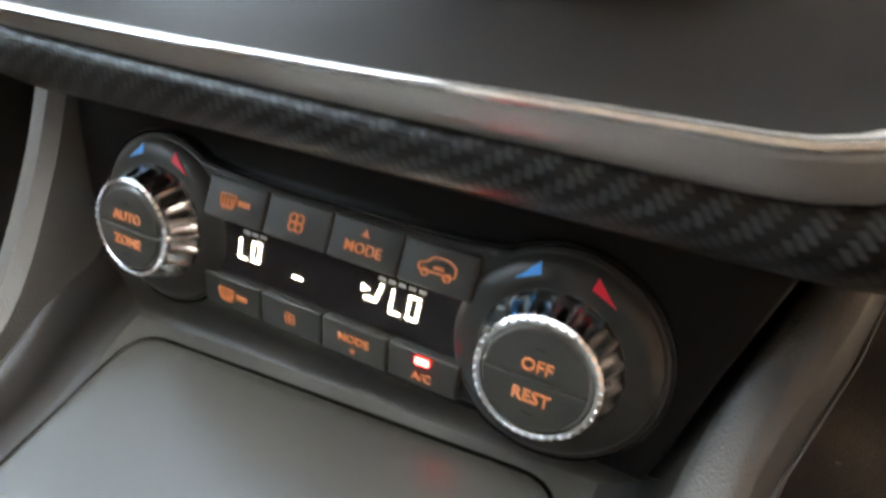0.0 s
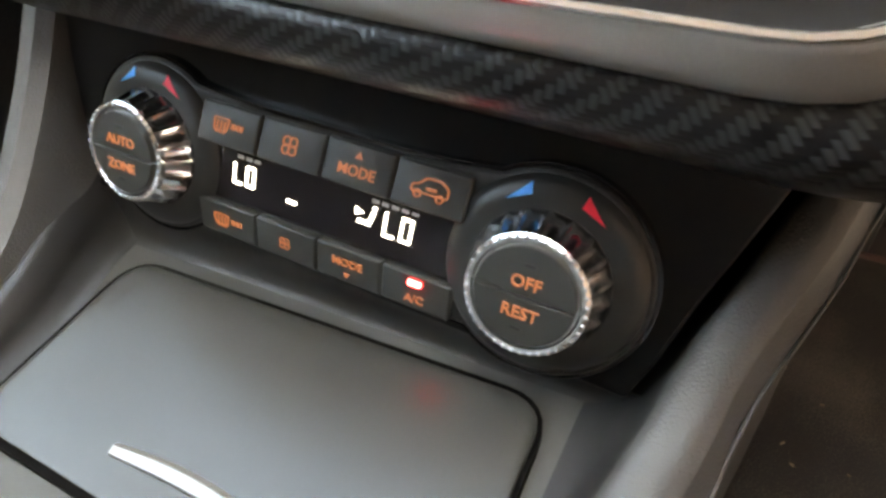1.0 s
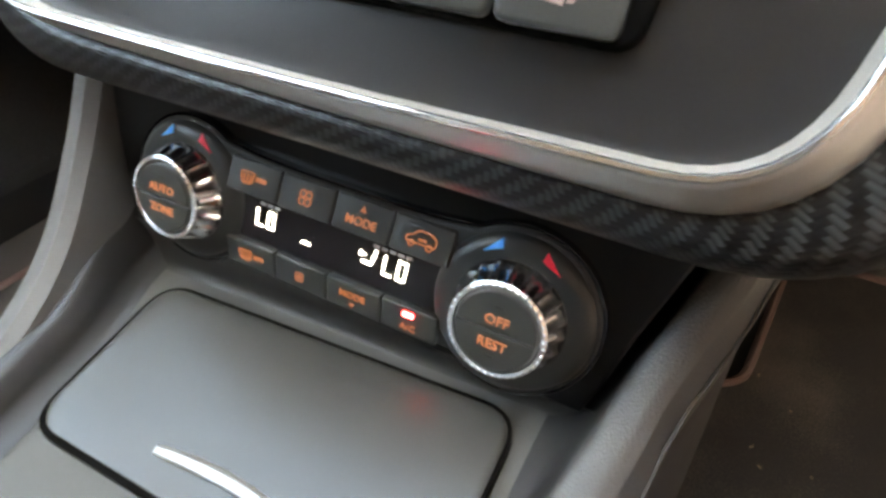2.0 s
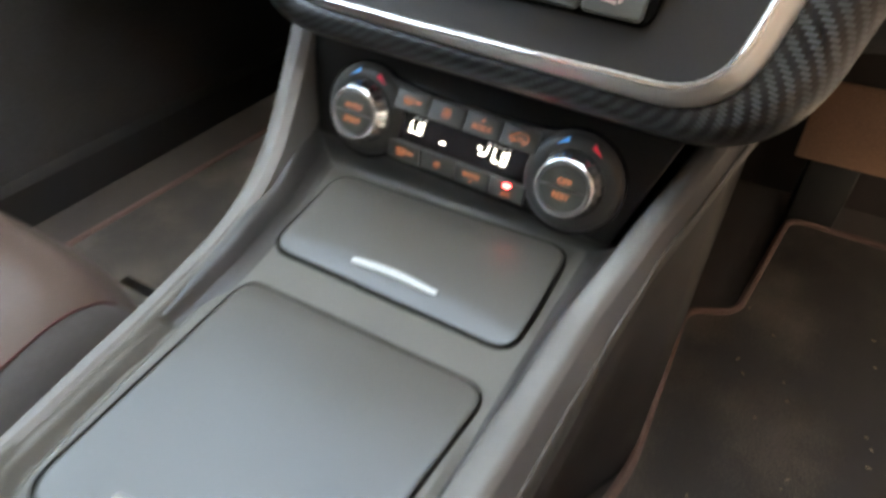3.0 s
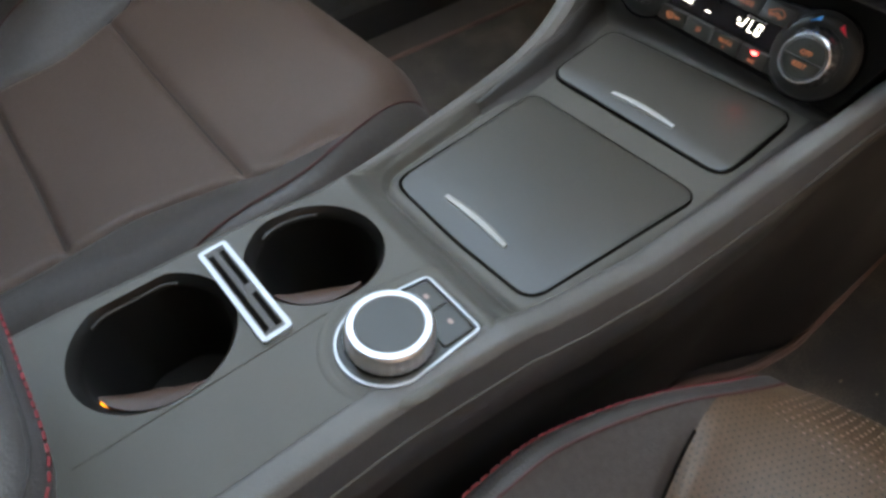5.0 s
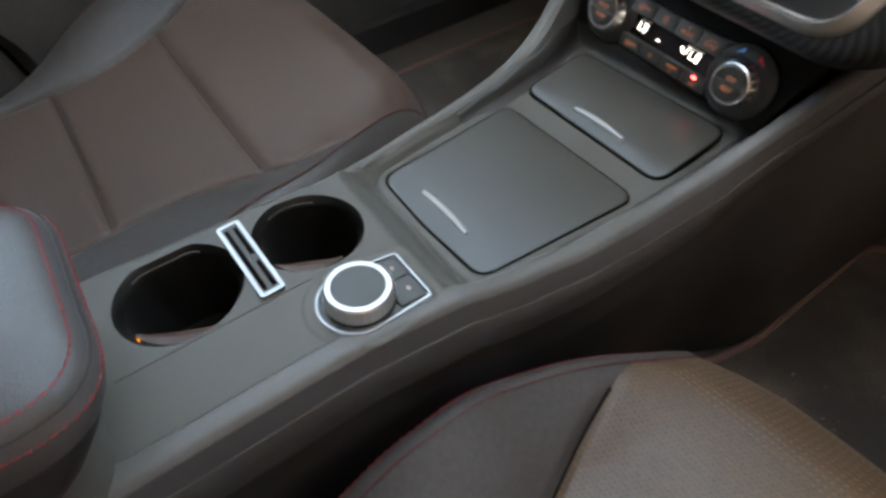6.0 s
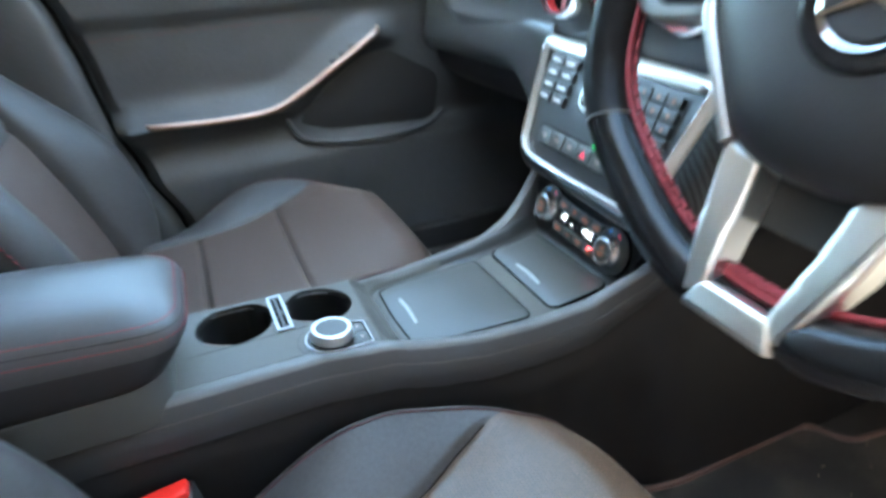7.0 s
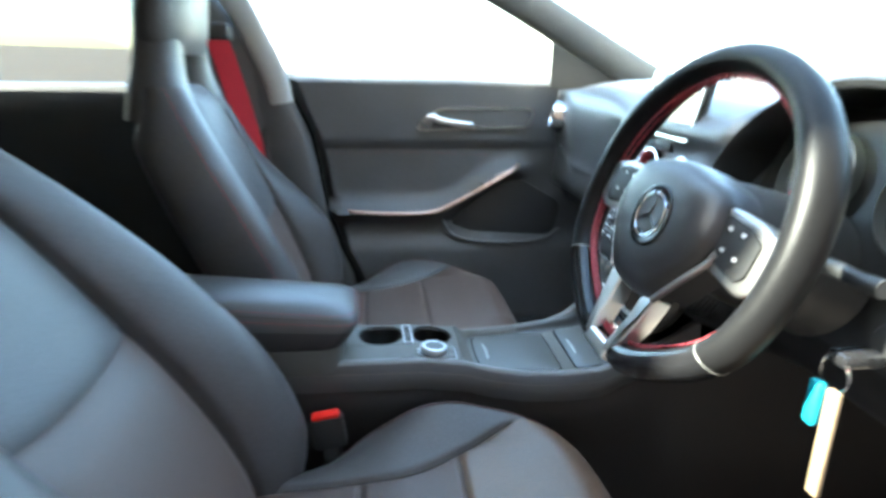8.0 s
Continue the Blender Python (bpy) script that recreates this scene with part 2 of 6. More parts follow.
M_WOOD = material("key_tag", (0.16, 0.118, 0.075), 0.6, vary=0.2, grain=200)
M_GLASS = clear("window_glass")
M_TINT = clear("tinted_glass")
M_TINT.node_tree.nodes["Principled BSDF"].inputs["Base Color"].default_value = (0.12, 0.125, 0.125, 1)


# ---- mesh tools ----
def thing(name, label, category, at=(0, 0, 0), group="", kind=""):
    ob = new(name)
    ob.empty_display_size = 0.02
    ob.matrix_basis = Matrix.Translation(at)
    return tagged(ob, label, category, group, kind)


def part(name, bm, mat, parent=None, label="", smooth=40):
    """One mesh object, in the world's own metres, under a thing or a part."""
    bmesh.ops.recalc_face_normals(bm, faces=bm.faces[:])
    me = bpy.data.meshes.new(name)
    bm.to_mesh(me)
    bm.free()
    me.materials.append(mat)
    if smooth:
        me.polygons.foreach_set("use_smooth", [True] * len(me.polygons))
        me.set_sharp_from_angle(angle=radians(smooth))
    ob = new(name, me)
    if parent:
        ob.parent = parent
        if parent.type == "EMPTY":
            ob.matrix_parent_inverse = parent.matrix_basis.inverted()
    return tagged(ob, label)


def solo(name, bm, mat, label, category, kind="", group="", smooth=40):
    return tagged(part(name, bm, mat, None, "", smooth), label, category, group, kind)


def smoothstep(a, b, x):
    t = min(1, max(0, (x - a) / (b - a)))
    return t * t * (3 - 2 * t)


def lerp_table(table, x):
    """Smooth values between the rows (x, v...) of a table."""
    if x <= table[0][0]:
        return table[0][1:]
    for a, b in zip(table, table[1:]):
        if x <= b[0]:
            t = (x - a[0]) / (b[0] - a[0])
            t = t * t * (3 - 2 * t) * 0.5 + t * 0.5
            return tuple(p + (q - p) * t for p, q in zip(a[1:], b[1:]))
    return table[-1][1:]


def smooth_table(table, x):
    """Like lerp_table, but with no kinks at the rows."""
    if x <= table[0][0]:
        return table[0][1:]
    if x >= table[-1][0]:
        return table[-1][1:]
    i = max(k for k in range(len(table) - 1) if table[k][0] <= x)
    a, b = table[i], table[i + 1]
    p, q = table[max(0, i - 1)], table[min(len(table) - 1, i + 2)]
    w = b[0] - a[0]
    t = (x - a[0]) / w
    out = []
    for k in range(1, len(a)):
        m0 = (b[k] - p[k]) / (b[0] - p[0]) * w
        m1 = (q[k] - a[k]) / (q[0] - a[0]) * w
        out.append((2 * t ** 3 - 3 * t * t + 1) * a[k] + (t ** 3 - 2 * t * t + t) * m0 + (3 * t * t - 2 * t ** 3) * b[k] + (t ** 3 - t * t) * m1)
    return tuple(out)


def spline(points, n=8, closed=False):
    """Catmull-Rom through the points."""
    pts = [Vector(p) for p in points]
    out, k = [], len(pts)
    for i in range(k if closed else k - 1):
        if closed:
            p0, p1, p2, p3 = pts[i - 1], pts[i], pts[(i + 1) % k], pts[(i + 2) % k]
        else:
            p1, p2 = pts[i], pts[i + 1]
            p0 = pts[i - 1] if i else p1 * 2 - p2
            p3 = pts[i + 2] if i + 2 < k else p2 * 2 - p1
        for j in range(n):
            t = j / n
            out.append(0.5 * (2 * p1 + (p2 - p0) * t + (2 * p0 - 5 * p1 + 4 * p2 - p3) * t * t + (3 * p1 - p0 - 3 * p2 + p3) * t ** 3))
    if not closed:
        out.append(pts[-1])
    return out


def loft(sections, ring=False, caps=False, bm=None):
    """A skin over sections of equal length; ring: each section is closed."""
    bm = bm or bmesh.new()
    rows = [[bm.verts.new(p) for p in s] for s in sections]
    n = len(rows[0])
    for a, b in zip(rows, rows[1:]):
        for i in range(n if ring else n - 1):
            j = (i + 1) % n
            bm.faces.new((a[i], a[j], b[j], b[i]))
    if caps:
        bm.faces.new(rows[0][::-1])
        bm.faces.new(rows[-1])
    return bm


def loft_uv(sections, keep=lambda p: True):
    """A skin over open sections, with a map in metres: along the sections and across them."""
    bm = bmesh.new()
    uv = bm.loops.layers.uv.new("UVMap")
    rows = [[bm.verts.new(p) for p in s] for s in sections]
    along = [[0.0] for _ in rows]
    for r, a in zip(rows, along):
        for p, q in zip(r, r[1:]):
            a.append(a[-1] + (q.co - p.co).length)
    base = along[len(rows) // 2]
    across = [0.0]
    for a, b in zip(rows, rows[1:]):
        across.append(across[-1] + sum((q.co - p.co).length for p, q in zip(a, b)) / len(a))
    for i in range(len(rows) - 1):
        for j in range(len(rows[0]) - 1):
            vs = (rows[i][j], rows[i][j + 1], rows[i + 1][j + 1], rows[i + 1][j])
            if any(keep(v.co) for v in vs):
                f = bm.faces.new(vs)
                for l, (a, b) in zip(f.loops, ((base[j], across[i]), (base[j + 1], across[i]), (base[j + 1], across[i + 1]), (base[j], across[i + 1]))):
                    l[uv].uv = (a, b)
    return bm


def tube(points, r, sides=10, closed=False, flat=1.0, up=(0, 0, 1), bm=None):
    """A round or flattened bar along points; r may be a function of the share of the way."""
    pts = [Vector(p) for p in points]
    secs, k = [], len(pts)
    for i, p in enumerate(pts):
        if closed:
            d = pts[(i + 1) % k] - pts[i - 1]
        else:
            d = pts[min(i + 1, k - 1)] - pts[max(i - 1, 0)]
        d.normalize()
        s = d.cross(Vector(up))
        if s.length < 1e-4:
            s = d.cross(Vector((1, 0, 0)))
        s.normalize()
        u = s.cross(d).normalized()
        rr = r(i / (k - 1)) if callable(r) else r
        secs.append([p + s * (rr * math.cos(a)) + u * (rr * flat * math.sin(a)) for a in (2 * math.pi * j / sides for j in range(sides))])
    if closed:
        secs.append(secs[0])
        b = bm or bmesh.new()
        rows = [[b.verts.new(p) for p in s] for s in secs[:-1]]
        for i in range(k):
            a, c = rows[i], rows[(i + 1) % k]
            for j in range(sides):
                b.faces.new((a[j], a[(j + 1) % sides], c[(j + 1) % sides], c[j]))
        return b
    return loft(secs, True, True, bm)


def rounded(points, radius, n=5):
    """A closed 2D outline with its corners rounded; radius: one, or one for each corner."""
    k, out = len(points), []
    rad = radius if isinstance(radius, (list, tuple)) else [radius] * k
    for i in range(k):
        p = Vector(points[i])
        a, b = Vector(points[i - 1]) - p, Vector(points[(i + 1) % k]) - p
        r = min(rad[i], a.length * 0.49, b.length * 0.49)
        p0, p2 = p + a.normalized() * r, p + b.normalized() * r
        for j in range(n + 1):
            t = j / n
            out.append(p0 * (1 - t) ** 2 + p * 2 * t * (1 - t) + p2 * t * t)
    return out


def inset(outline, d):
    """An outline moved inwards by d, for outlines that run anticlockwise."""
    k, out = len(outline), []
    for i in range(k):
        t = (Vector(outline[(i + 1) % k]) - Vector(outline[i - 1])).normalized()
        out.append(Vector(outline[i]) + Vector((-t.y, t.x)) * d)
    return out


def prism(outline, z0, z1, m=Matrix(), bevel=0.0, bm=None, steps=3, bottom=True, height=None):
    """A plate over a 2D outline (anticlockwise) from z0 to z1 with a rounded upper rim, placed by m. height: adds to z by place."""
    bm = bm or bmesh.new()
    h = height or (lambda x, y: 0.0)

    def ring(o, z):
        return [bm.verts.new(m @ Vector((p[0], p[1], z + h(p[0], p[1])))) for p in o]
    rows = [ring(outline, z0)]
    if bevel:
        for j in range(steps + 1):
            a = math.pi / 2 * j / steps
            rows.append(ring(inset(outline, bevel * (1 - math.cos(a))), z1 - bevel + bevel * math.sin(a)))
    else:
        rows.append(ring(outline, z1))
    n = len(outline)
    for a, b in zip(rows, rows[1:]):
        for i in range(n):
            bm.faces.new((a[i], a[(i + 1) % n], b[(i + 1) % n], b[i]))
    bm.faces.new(rows[-1])
    if bottom:
        bm.faces.new(rows[0][::-1])
    return bm


def frame_ring(outer, inner, z0, z1, m=Matrix(), bm=None, height=None):
    """A flat ring between two outlines of equal length."""
    bm = bm or bmesh.new()
    h = height or (lambda x, y: 0.0)
    rows = [[bm.verts.new(m @ Vector((p[0], p[1], z + h(p[0], p[1])))) for p in o] for o, z in ((outer, z0), (outer, z1), (inner, z1), (inner, z0))]
    n = len(outer)
    for a, b in zip(rows, rows[1:] + rows[:1]):
        for i in range(n):
            bm.faces.new((a[i], a[(i + 1) % n], b[(i + 1) % n], b[i]))
    return bm


def circle(cx, cy, r, n=40):
    return [Vector((cx + r * math.cos(2 * math.pi * i / n), cy + r * math.sin(2 * math.pi * i / n))) for i in range(n)]


def lathe(profile, m=Matrix(), n=40, bm=None):
    """A turned body: profile of (radius, z)."""
    return loft([[m @ Vector((r * math.cos(2 * math.pi * j / n), r * math.sin(2 * math.pi * j / n), z)) for j in range(n)] for r, z in profile], True, True, bm)


def box(lo, hi, bevel=0.0, m=Matrix(), seg=2, bm=None):
    own = bmesh.new()
    c = [(a + b) / 2 for a, b in zip(lo, hi)]
    s = [b - a for a, b in zip(lo, hi)]
    bmesh.ops.create_cube(own, size=1, matrix=Matrix.Translation(c) @ Matrix.Diagonal((*s, 1)))
    if bevel:
        bmesh.ops.bevel(own, geom=own.edges[:], offset=bevel, segments=seg, profile=0.5, affect="EDGES")
    bmesh.ops.transform(own, matrix=m, verts=own.verts)
    if bm is None:
        return own
    vs = {v: bm.verts.new(v.co) for v in own.verts}
    for f in own.faces:
        bm.faces.new([vs[v] for v in f.verts])
    own.free()
    return bm


def letters(text, size, m, thick=0.0002):
    """Raised lettering as a bmesh, centred, in the plane of m."""
    cu = bpy.data.curves.new("letters", "FONT")
    cu.body, cu.size, cu.align_x, cu.align_y, cu.extrude = text, size, "CENTER", "CENTER", thick
    cu.resolution_u, cu.offset = 3, size * 0.012
    ob = bpy.data.objects.new("letters", cu)
    me = ob.to_mesh()
    bm = bmesh.new()
    bm.from_mesh(me)
    bmesh.ops.transform(bm, matrix=m, verts=bm.verts)
    ob.to_mesh_clear()
    bpy.data.objects.remove(ob)
    bpy.data.curves.remove(cu)
    return bm


def stitches(points, length=0.006, gap=0.003, r=0.0009, bm=None):
    """A row of short thread stitches along points."""
    bm = bm or bmesh.new()
    pts = [Vector(p) for p in points]
    run, pos, start = 0.0, 0.0, None
    dense = []
    for a, b in zip(pts, pts[1:]):
        k = max(1, int((b - a).length / 0.0015))
        dense += [a.lerp(b, i / k) for i in range(k)]
    for a, b in zip(dense, dense[1:]):
        if pos == 0:
            start = a
        pos += (b - a).length
        if start is not None and pos >= length:
            tube([start, (start + b) / 2, b], r, 5, bm=bm)
            start = None
        if pos >= length + gap:
            pos = 0.0
    return bm


# ---- setting: ground, car shell ----
bm = bmesh.new()
bmesh.ops.create_grid(bm, x_segments=60, y_segments=60, size=150)
bmesh.ops.translate(bm, vec=(0, 0, -0.32), verts=bm.verts)
solo("ground", bm, M_GROUND, "sunlit warm grey paved yard around the car", "ground", "structure")

# unseen wall, added to block light at the open driver's side
bm = box((2.05, -14.0, -0.34), (2.35, 16.0, 3.6))
bmesh.ops.subdivide_edges(bm, edges=bm.edges[:], cuts=5, use_grid_fill=True)
solo("wall_light_block", bm, M_BLOCKER, "unseen warm brown wall added to dim light from the driver side", "wall", "structure")

bm = box((-0.74, -1.75, -0.02), (0.74, 0.75, 0.03))
bmesh.ops.subdivide_edges(bm, edges=bm.edges[:], cuts=6, use_grid_fill=True)
solo("floor", bm, M_CARPET, "black carpeted car floor", "floor", "structure")

# bulkhead ahead of the feet, rear wall, roof
solo("bulkhead", box((-0.78, 0.66, 0.0), (0.78, 0.75, 0.80)), M_CARPET, "dark carpeted bulkhead ahead of the footwells", "wall", "structure")
secs = []
for x in (-0.60, -0.5, -0.25, 0, 0.25, 0.5, 0.60):
    crown = 0.03 * (1 - (x / 0.6) ** 2)
    secs.append([(x, y, z + crown) for y, z in ((-1.95, 1.08), (-1.6, 1.17), (-1.0, 1.22), (-0.65, 1.21), (-0.45, 1.17), (-0.45, 1.20), (-0.65, 1.245), (-1.0, 1.255), (-1.6, 1.205), (-1.95, 1.115))])
solo("ceiling", loft(secs, True, True), M_HEAD, "pale grey woven headliner of the roof", "ceiling", "structure")


def pillar(name, pts, w, d, mat, label):
    """A trimmed pillar: a flattened bar along points."""
    return solo(name, tube(spline(pts, 8), w, 14, flat=d, up=(1, 0, 0)), mat, label, "pillar", "structure")


for side, tag in ((-1, "passenger"), (1, "driver")):
    pillar("trim", [(side * 0.585, -0.47, 1.19), (side * 0.625, -0.25, 1.085), (side * 0.650, -0.05, 0.985), (side * 0.680, 0.18, 0.868), (side * 0.70, 0.42, 0.745)], 0.045, 0.7, M_TRIM, "grey windscreen pillar trim on the %s side" % tag)
    pillar("trim", [(side * 0.755, -0.73, 0.02), (side * 0.755, -0.73, 0.4), (side * 0.745, -0.765, 0.72), (side * 0.738, -0.785, 0.79), (side * 0.714, -0.835, 0.87), (side * 0.680, -0.92, 0.98), (side * 0.60, -1.06, 1.20)], 0.082, 0.28, M_DOOR, "dark door pillar trim on the %s side" % tag)
    if side < 0:
        # strip's pale colour stands for light from the sky
        solo("trim", tube(spline([(-0.726, -0.675, 0.72), (-0.720, -0.688, 0.785), (-0.704, -0.722, 0.868), (-0.680, -0.772, 0.975), (-0.60, -0.90, 1.19)], 8), 0.033, 14, flat=0.35, up=(1, 0, 0)), M_SKYLIT, "window frame strip on the passenger side, skylight painted in", "window frame", "structure")
    pillar("trim", [(side * 0.585, -0.46, 1.19), (side * 0.61, -0.7, 1.225), (side * 0.61, -1.2, 1.225), (side * 0.57, -1.95, 1.12)], 0.04, 0.8, M_TRIM, "grey roof side rail on the %s side" % tag)
    pillar("trim", [(side * 0.70, -1.62, 0.76), (side * 0.66, -1.8, 0.95), (side * 0.58, -1.98, 1.12)], 0.09, 0.5, M_TRIM, "grey rear pillar trim on the %s side" % tag)
    solo("sill", box((min(side * 0.69, side * 0.80), -1.7, -0.10), (max(side * 0.69, side * 0.80), 0.75, 0.09), 0.02), M_LOWER, "black door sill on the %s side" % tag, "sill", "structure")

# rear part of the cabin: bench, rear doors
secs = []
for y, z, t in ((-1.05, 0.2, 0), (-1.06, 0.30, 0), (-1.12, 0.335, 0), (-1.35, 0.30, 0), (-1.48, 0.31, 0), (-1.55, 0.5, 0), (-1.66, 0.76, 0), (-1.74, 0.78, 0), (-1.76, 0.2, 0)):
    secs.append([(x, y + 0.012 * math.cos(x * 9), z + 0.008 * math.cos(x * 13)) for x in np.linspace(-0.68, 0.68, 25)])
solo("rear_bench", loft(secs), M_LEATHER, "black leather rear bench behind the front seats", "rear seat")
for side, tag in ((-1, "passenger"), (1, "driver")):
    secs = []
    for z, off in ((0.05, 0.0), (0.12, 0.03), (0.3, 0.035), (0.5, 0.045), (0.7, 0.03), (0.76, 0.01), (0.765, -0.02), (0.74, -0.05)):
        secs.append([(side * (0.76 - off), y, z) for y in np.linspace(-1.96, -0.72, 12)])
    solo("wall_rear_%s" % tag, loft(secs), M_DARK, "black rear door panel on the %s side" % tag, "wall", "structure")
# added up to the roof to shut out light; a real car has its rear window here
solo("wall_rear", box((-0.74, -2.02, 0.0), (0.74, -1.95, 1.16), 0.02), M_DARK, "dark wall added in place of the unseen rear window", "wall", "structure")
secs = [[(x, y, 0.775 + 0.004 * math.cos(x * 4)) for x in np.linspace(-0.7, 0.7, 9)] for y in (-1.95, -1.85, -1.72)]
solo("trim", loft(secs), M_CARPET, "dark parcel shelf behind the rear bench", "shelf", "structure")


# ---- windows ----
def pane(name, corners, label):
    a, b, c, d = (Vector(p) for p in corners)
    n = (b - a).cross(d - a).normalized() * 0.004
    bm = loft([[a, b, c, d], [a + n, b + n, c + n, d + n]], True, True)
    ob = solo(name, bm, M_GLASS, label, "window", "structure")
    ob.visible_shadow = False
    return ob


pane("window_1", [(-0.765, -0.68, 0.77), (-0.765, 0.22, 0.755), (-0.665, -0.05, 1.0), (-0.60, -0.50, 1.19)], "clear front passenger side window glass")
tint = pane("window_2", [(-0.74, -1.96, 0.765), (-0.74, -0.74, 0.77), (-0.62, -1.0, 1.20), (-0.58, -1.96, 1.12)], "tinted rear passenger side window glass")
tint.visible_shadow = True
tint.data.materials[0] = M_TINT
tint = pane("window_4", [(0.74, -1.96, 0.765), (0.74, -0.74, 0.77), (0.62, -1.0, 1.20), (0.58, -1.96, 1.12)], "tinted rear driver side window glass")
tint.visible_shadow = True
tint.data.materials[0] = M_TINT
pane("window_3", [(-0.69, 0.74, 0.77), (0.69, 0.74, 0.77), (0.58, -0.44, 1.19), (-0.58, -0.44, 1.19)], "clear raked windscreen glass")


# ---- dashboard ----
def dash_profile(x):
    """The dashboard's section at x, from under the screen to the knees: (y, z)."""
    mid = smoothstep(0.30, 0.12, abs(x - 0.008))
    drv = smoothstep(0.215, 0.255, x) * smoothstep(0.655, 0.615, x)
    edge = smoothstep(0.45, 0.70, abs(x))
    pts = [(0.70, 0.775 - 0.02 * edge),
           (0.40, 0.800 - 0.03 * edge),
           (0.20, 0.800 - 0.03 * edge),
           (0.10 + 0.07 * drv, 0.785 - 0.02 * edge),
           (0.055 + 0.03 * edge - 0.02 * mid + 0.09 * drv, 0.755 - 0.01 * mid),
           (0.045 + 0.04 * edge + 0.085 * drv, 0.70),
           (0.055 + 0.03 * edge - 0.005 * mid + 0.05 * drv, 0.62),
           (0.055 + 0.05 * edge - 0.005 * mid + 0.03 * drv, 0.585),
           (0.085 + 0.03 * edge - 0.02 * mid, 0.53),
           (0.115 - 0.06 * mid, 0.48),
           (0.15 - 0.07 * mid, 0.44),
           (0.24, 0.40),
           (0.40, 0.39),
           (0.66, 0.42)]
    return spline([Vector((x, y, z)) for y, z in pts], 5)


dash = thing("dashboard", "black grained dashboard with carbon trim and silver centre frame", "dashboard", (0, 0.3, 0.4))
part("body", loft([dash_profile(x)[:41] for x in np.linspace(-0.72, 0.72, 97)]), M_DASH, dash, "black grained skin")
part("knee_panel", loft([dash_profile(x)[40:] for x in np.linspace(-0.72, 0.72, 97)]), M_LOWER, dash, "black hard lower panel")

# bezel plane: local x across, y up the face, z towards the seats
XC = 0.010
BZ_LEAN = math.atan2(0.055, 0.125)
BZ = Matrix.Translation((XC, -0.024, 0.4575)) @ Matrix.Rotation(radians(2.2), 4, "Y") @ Matrix.Rotation(math.pi / 2 - BZ_LEAN, 4, "X")


def bezel_outline(grow=0.0, n=8, e=0.0):
    """The frame's outline grown by grow, and at its sides by e besides."""
    left = 0.45 * min(grow, 0.0098) + 1.3 * max(0.0, grow - 0.0098)
    pts = [(-0.108 - grow - e * 0.7, -0.002 - left), (0.0, -0.003 - 0.35 * left - 0.55 * grow), (0.1185 + grow + e * 0.7, -0.0015 - grow), (0.146 + grow + e, 0.136 + grow), (-0.141 - grow - e, 0.136 + grow)]
    return rounded(pts, [0.026 + grow, 0.05, 0.024 + grow, 0.012, 0.012], n)


bm = bmesh.new()
rows = [[bm.verts.new(BZ @ Vector((p.x, p.y, z))) for p in o] for o, z in ((bezel_outline(0.0098), -0.012), (bezel_outline(0.0094), -0.004), (bezel_outline(0.0082), -0.0005), (bezel_outline(0.0060), 0.0025), (bezel_outline(0.0036), 0.0052), (bezel_outline(0.0025), 0.0065), (bezel_outline(0.001), 0.0065), (bezel_outline(0.0), 0.0025), (bezel_outline(-0.001), -0.006))]
for a, b in zip(rows, rows[1:]):
    for i in range(len(a)):
        bm.faces.new((a[i], a[(i + 1) % len(a)], b[(i + 1) % len(a)], b[i]))
part("bezel", bm, M_BEZEL, dash, "satin silver frame round the centre stack", 60)
part("bezel_edge", tube([BZ @ Vector((p.x, p.y, 0.0064)) for p in bezel_outline(0.0012)], 0.0010, 6, True), M_BRIGHT, dash, "bright inner edge", 60)
part("stack_panel", prism(bezel_outline(0.0), -0.012, -0.003, BZ), M_GLOSSY, dash, "matt black centre stack face")

# carbon trim: a band that follows the bezel's foot and sides, and wings to both sides
secs = []
for g, e, z in ((0.0088, 0.0, -0.006), (0.0112, 0.002, -0.0045), (0.0170, 0.007, -0.006), (0.0208, 0.012, -0.012), (0.0228, 0.017, -0.022), (0.0218, 0.020, -0.034), (0.015, 0.020, -0.048), (0.007, 0.016, -0.060)):
    o = [BZ @ Vector((p.x, p.y, z)) for p in bezel_outline(g, 12, e)]
    secs.append(o[-13:] + o[:52])
part("carbon_lip", loft_uv(secs, lambda p: p.z < 0.60), M_CARBON, dash, "woven carbon lip", 60)
for side, tag in ((-1, "passenger"), (1, "driver")):
    secs = []
    for i in range(30):
        k = i / 29
        x = XC + side * (0.148 + 0.53 * k)
        lift = smoothstep(0, 0.25, k)
        top, low = 0.598 + 0.02 * k, 0.47 + 0.06 * lift - 0.02 * k
        y0 = 0.028 + 0.03 * k + (0.06 * smoothstep(0.02, 0.12, k) if side > 0 else 0.01 * lift)
        secs.append(spline([(x, y0 + 0.03, top + 0.008), (x, y0 + 0.012, top), (x, y0 + 0.002, (top + low) / 2 + 0.01), (x, y0 - 0.002, low + 0.02), (x, y0 + 0.012, low), (x, y0 + 0.05, low - 0.01)], 5))
    part("trim_panel", loft_uv(secs), M_CARBON, dash, "woven carbon trim panel")


# ---- centre console ----
console = thing("centre_console", "grey soft-touch centre console with two lidded trays and cup holders", "console", (0.01, -0.3, 0.03))
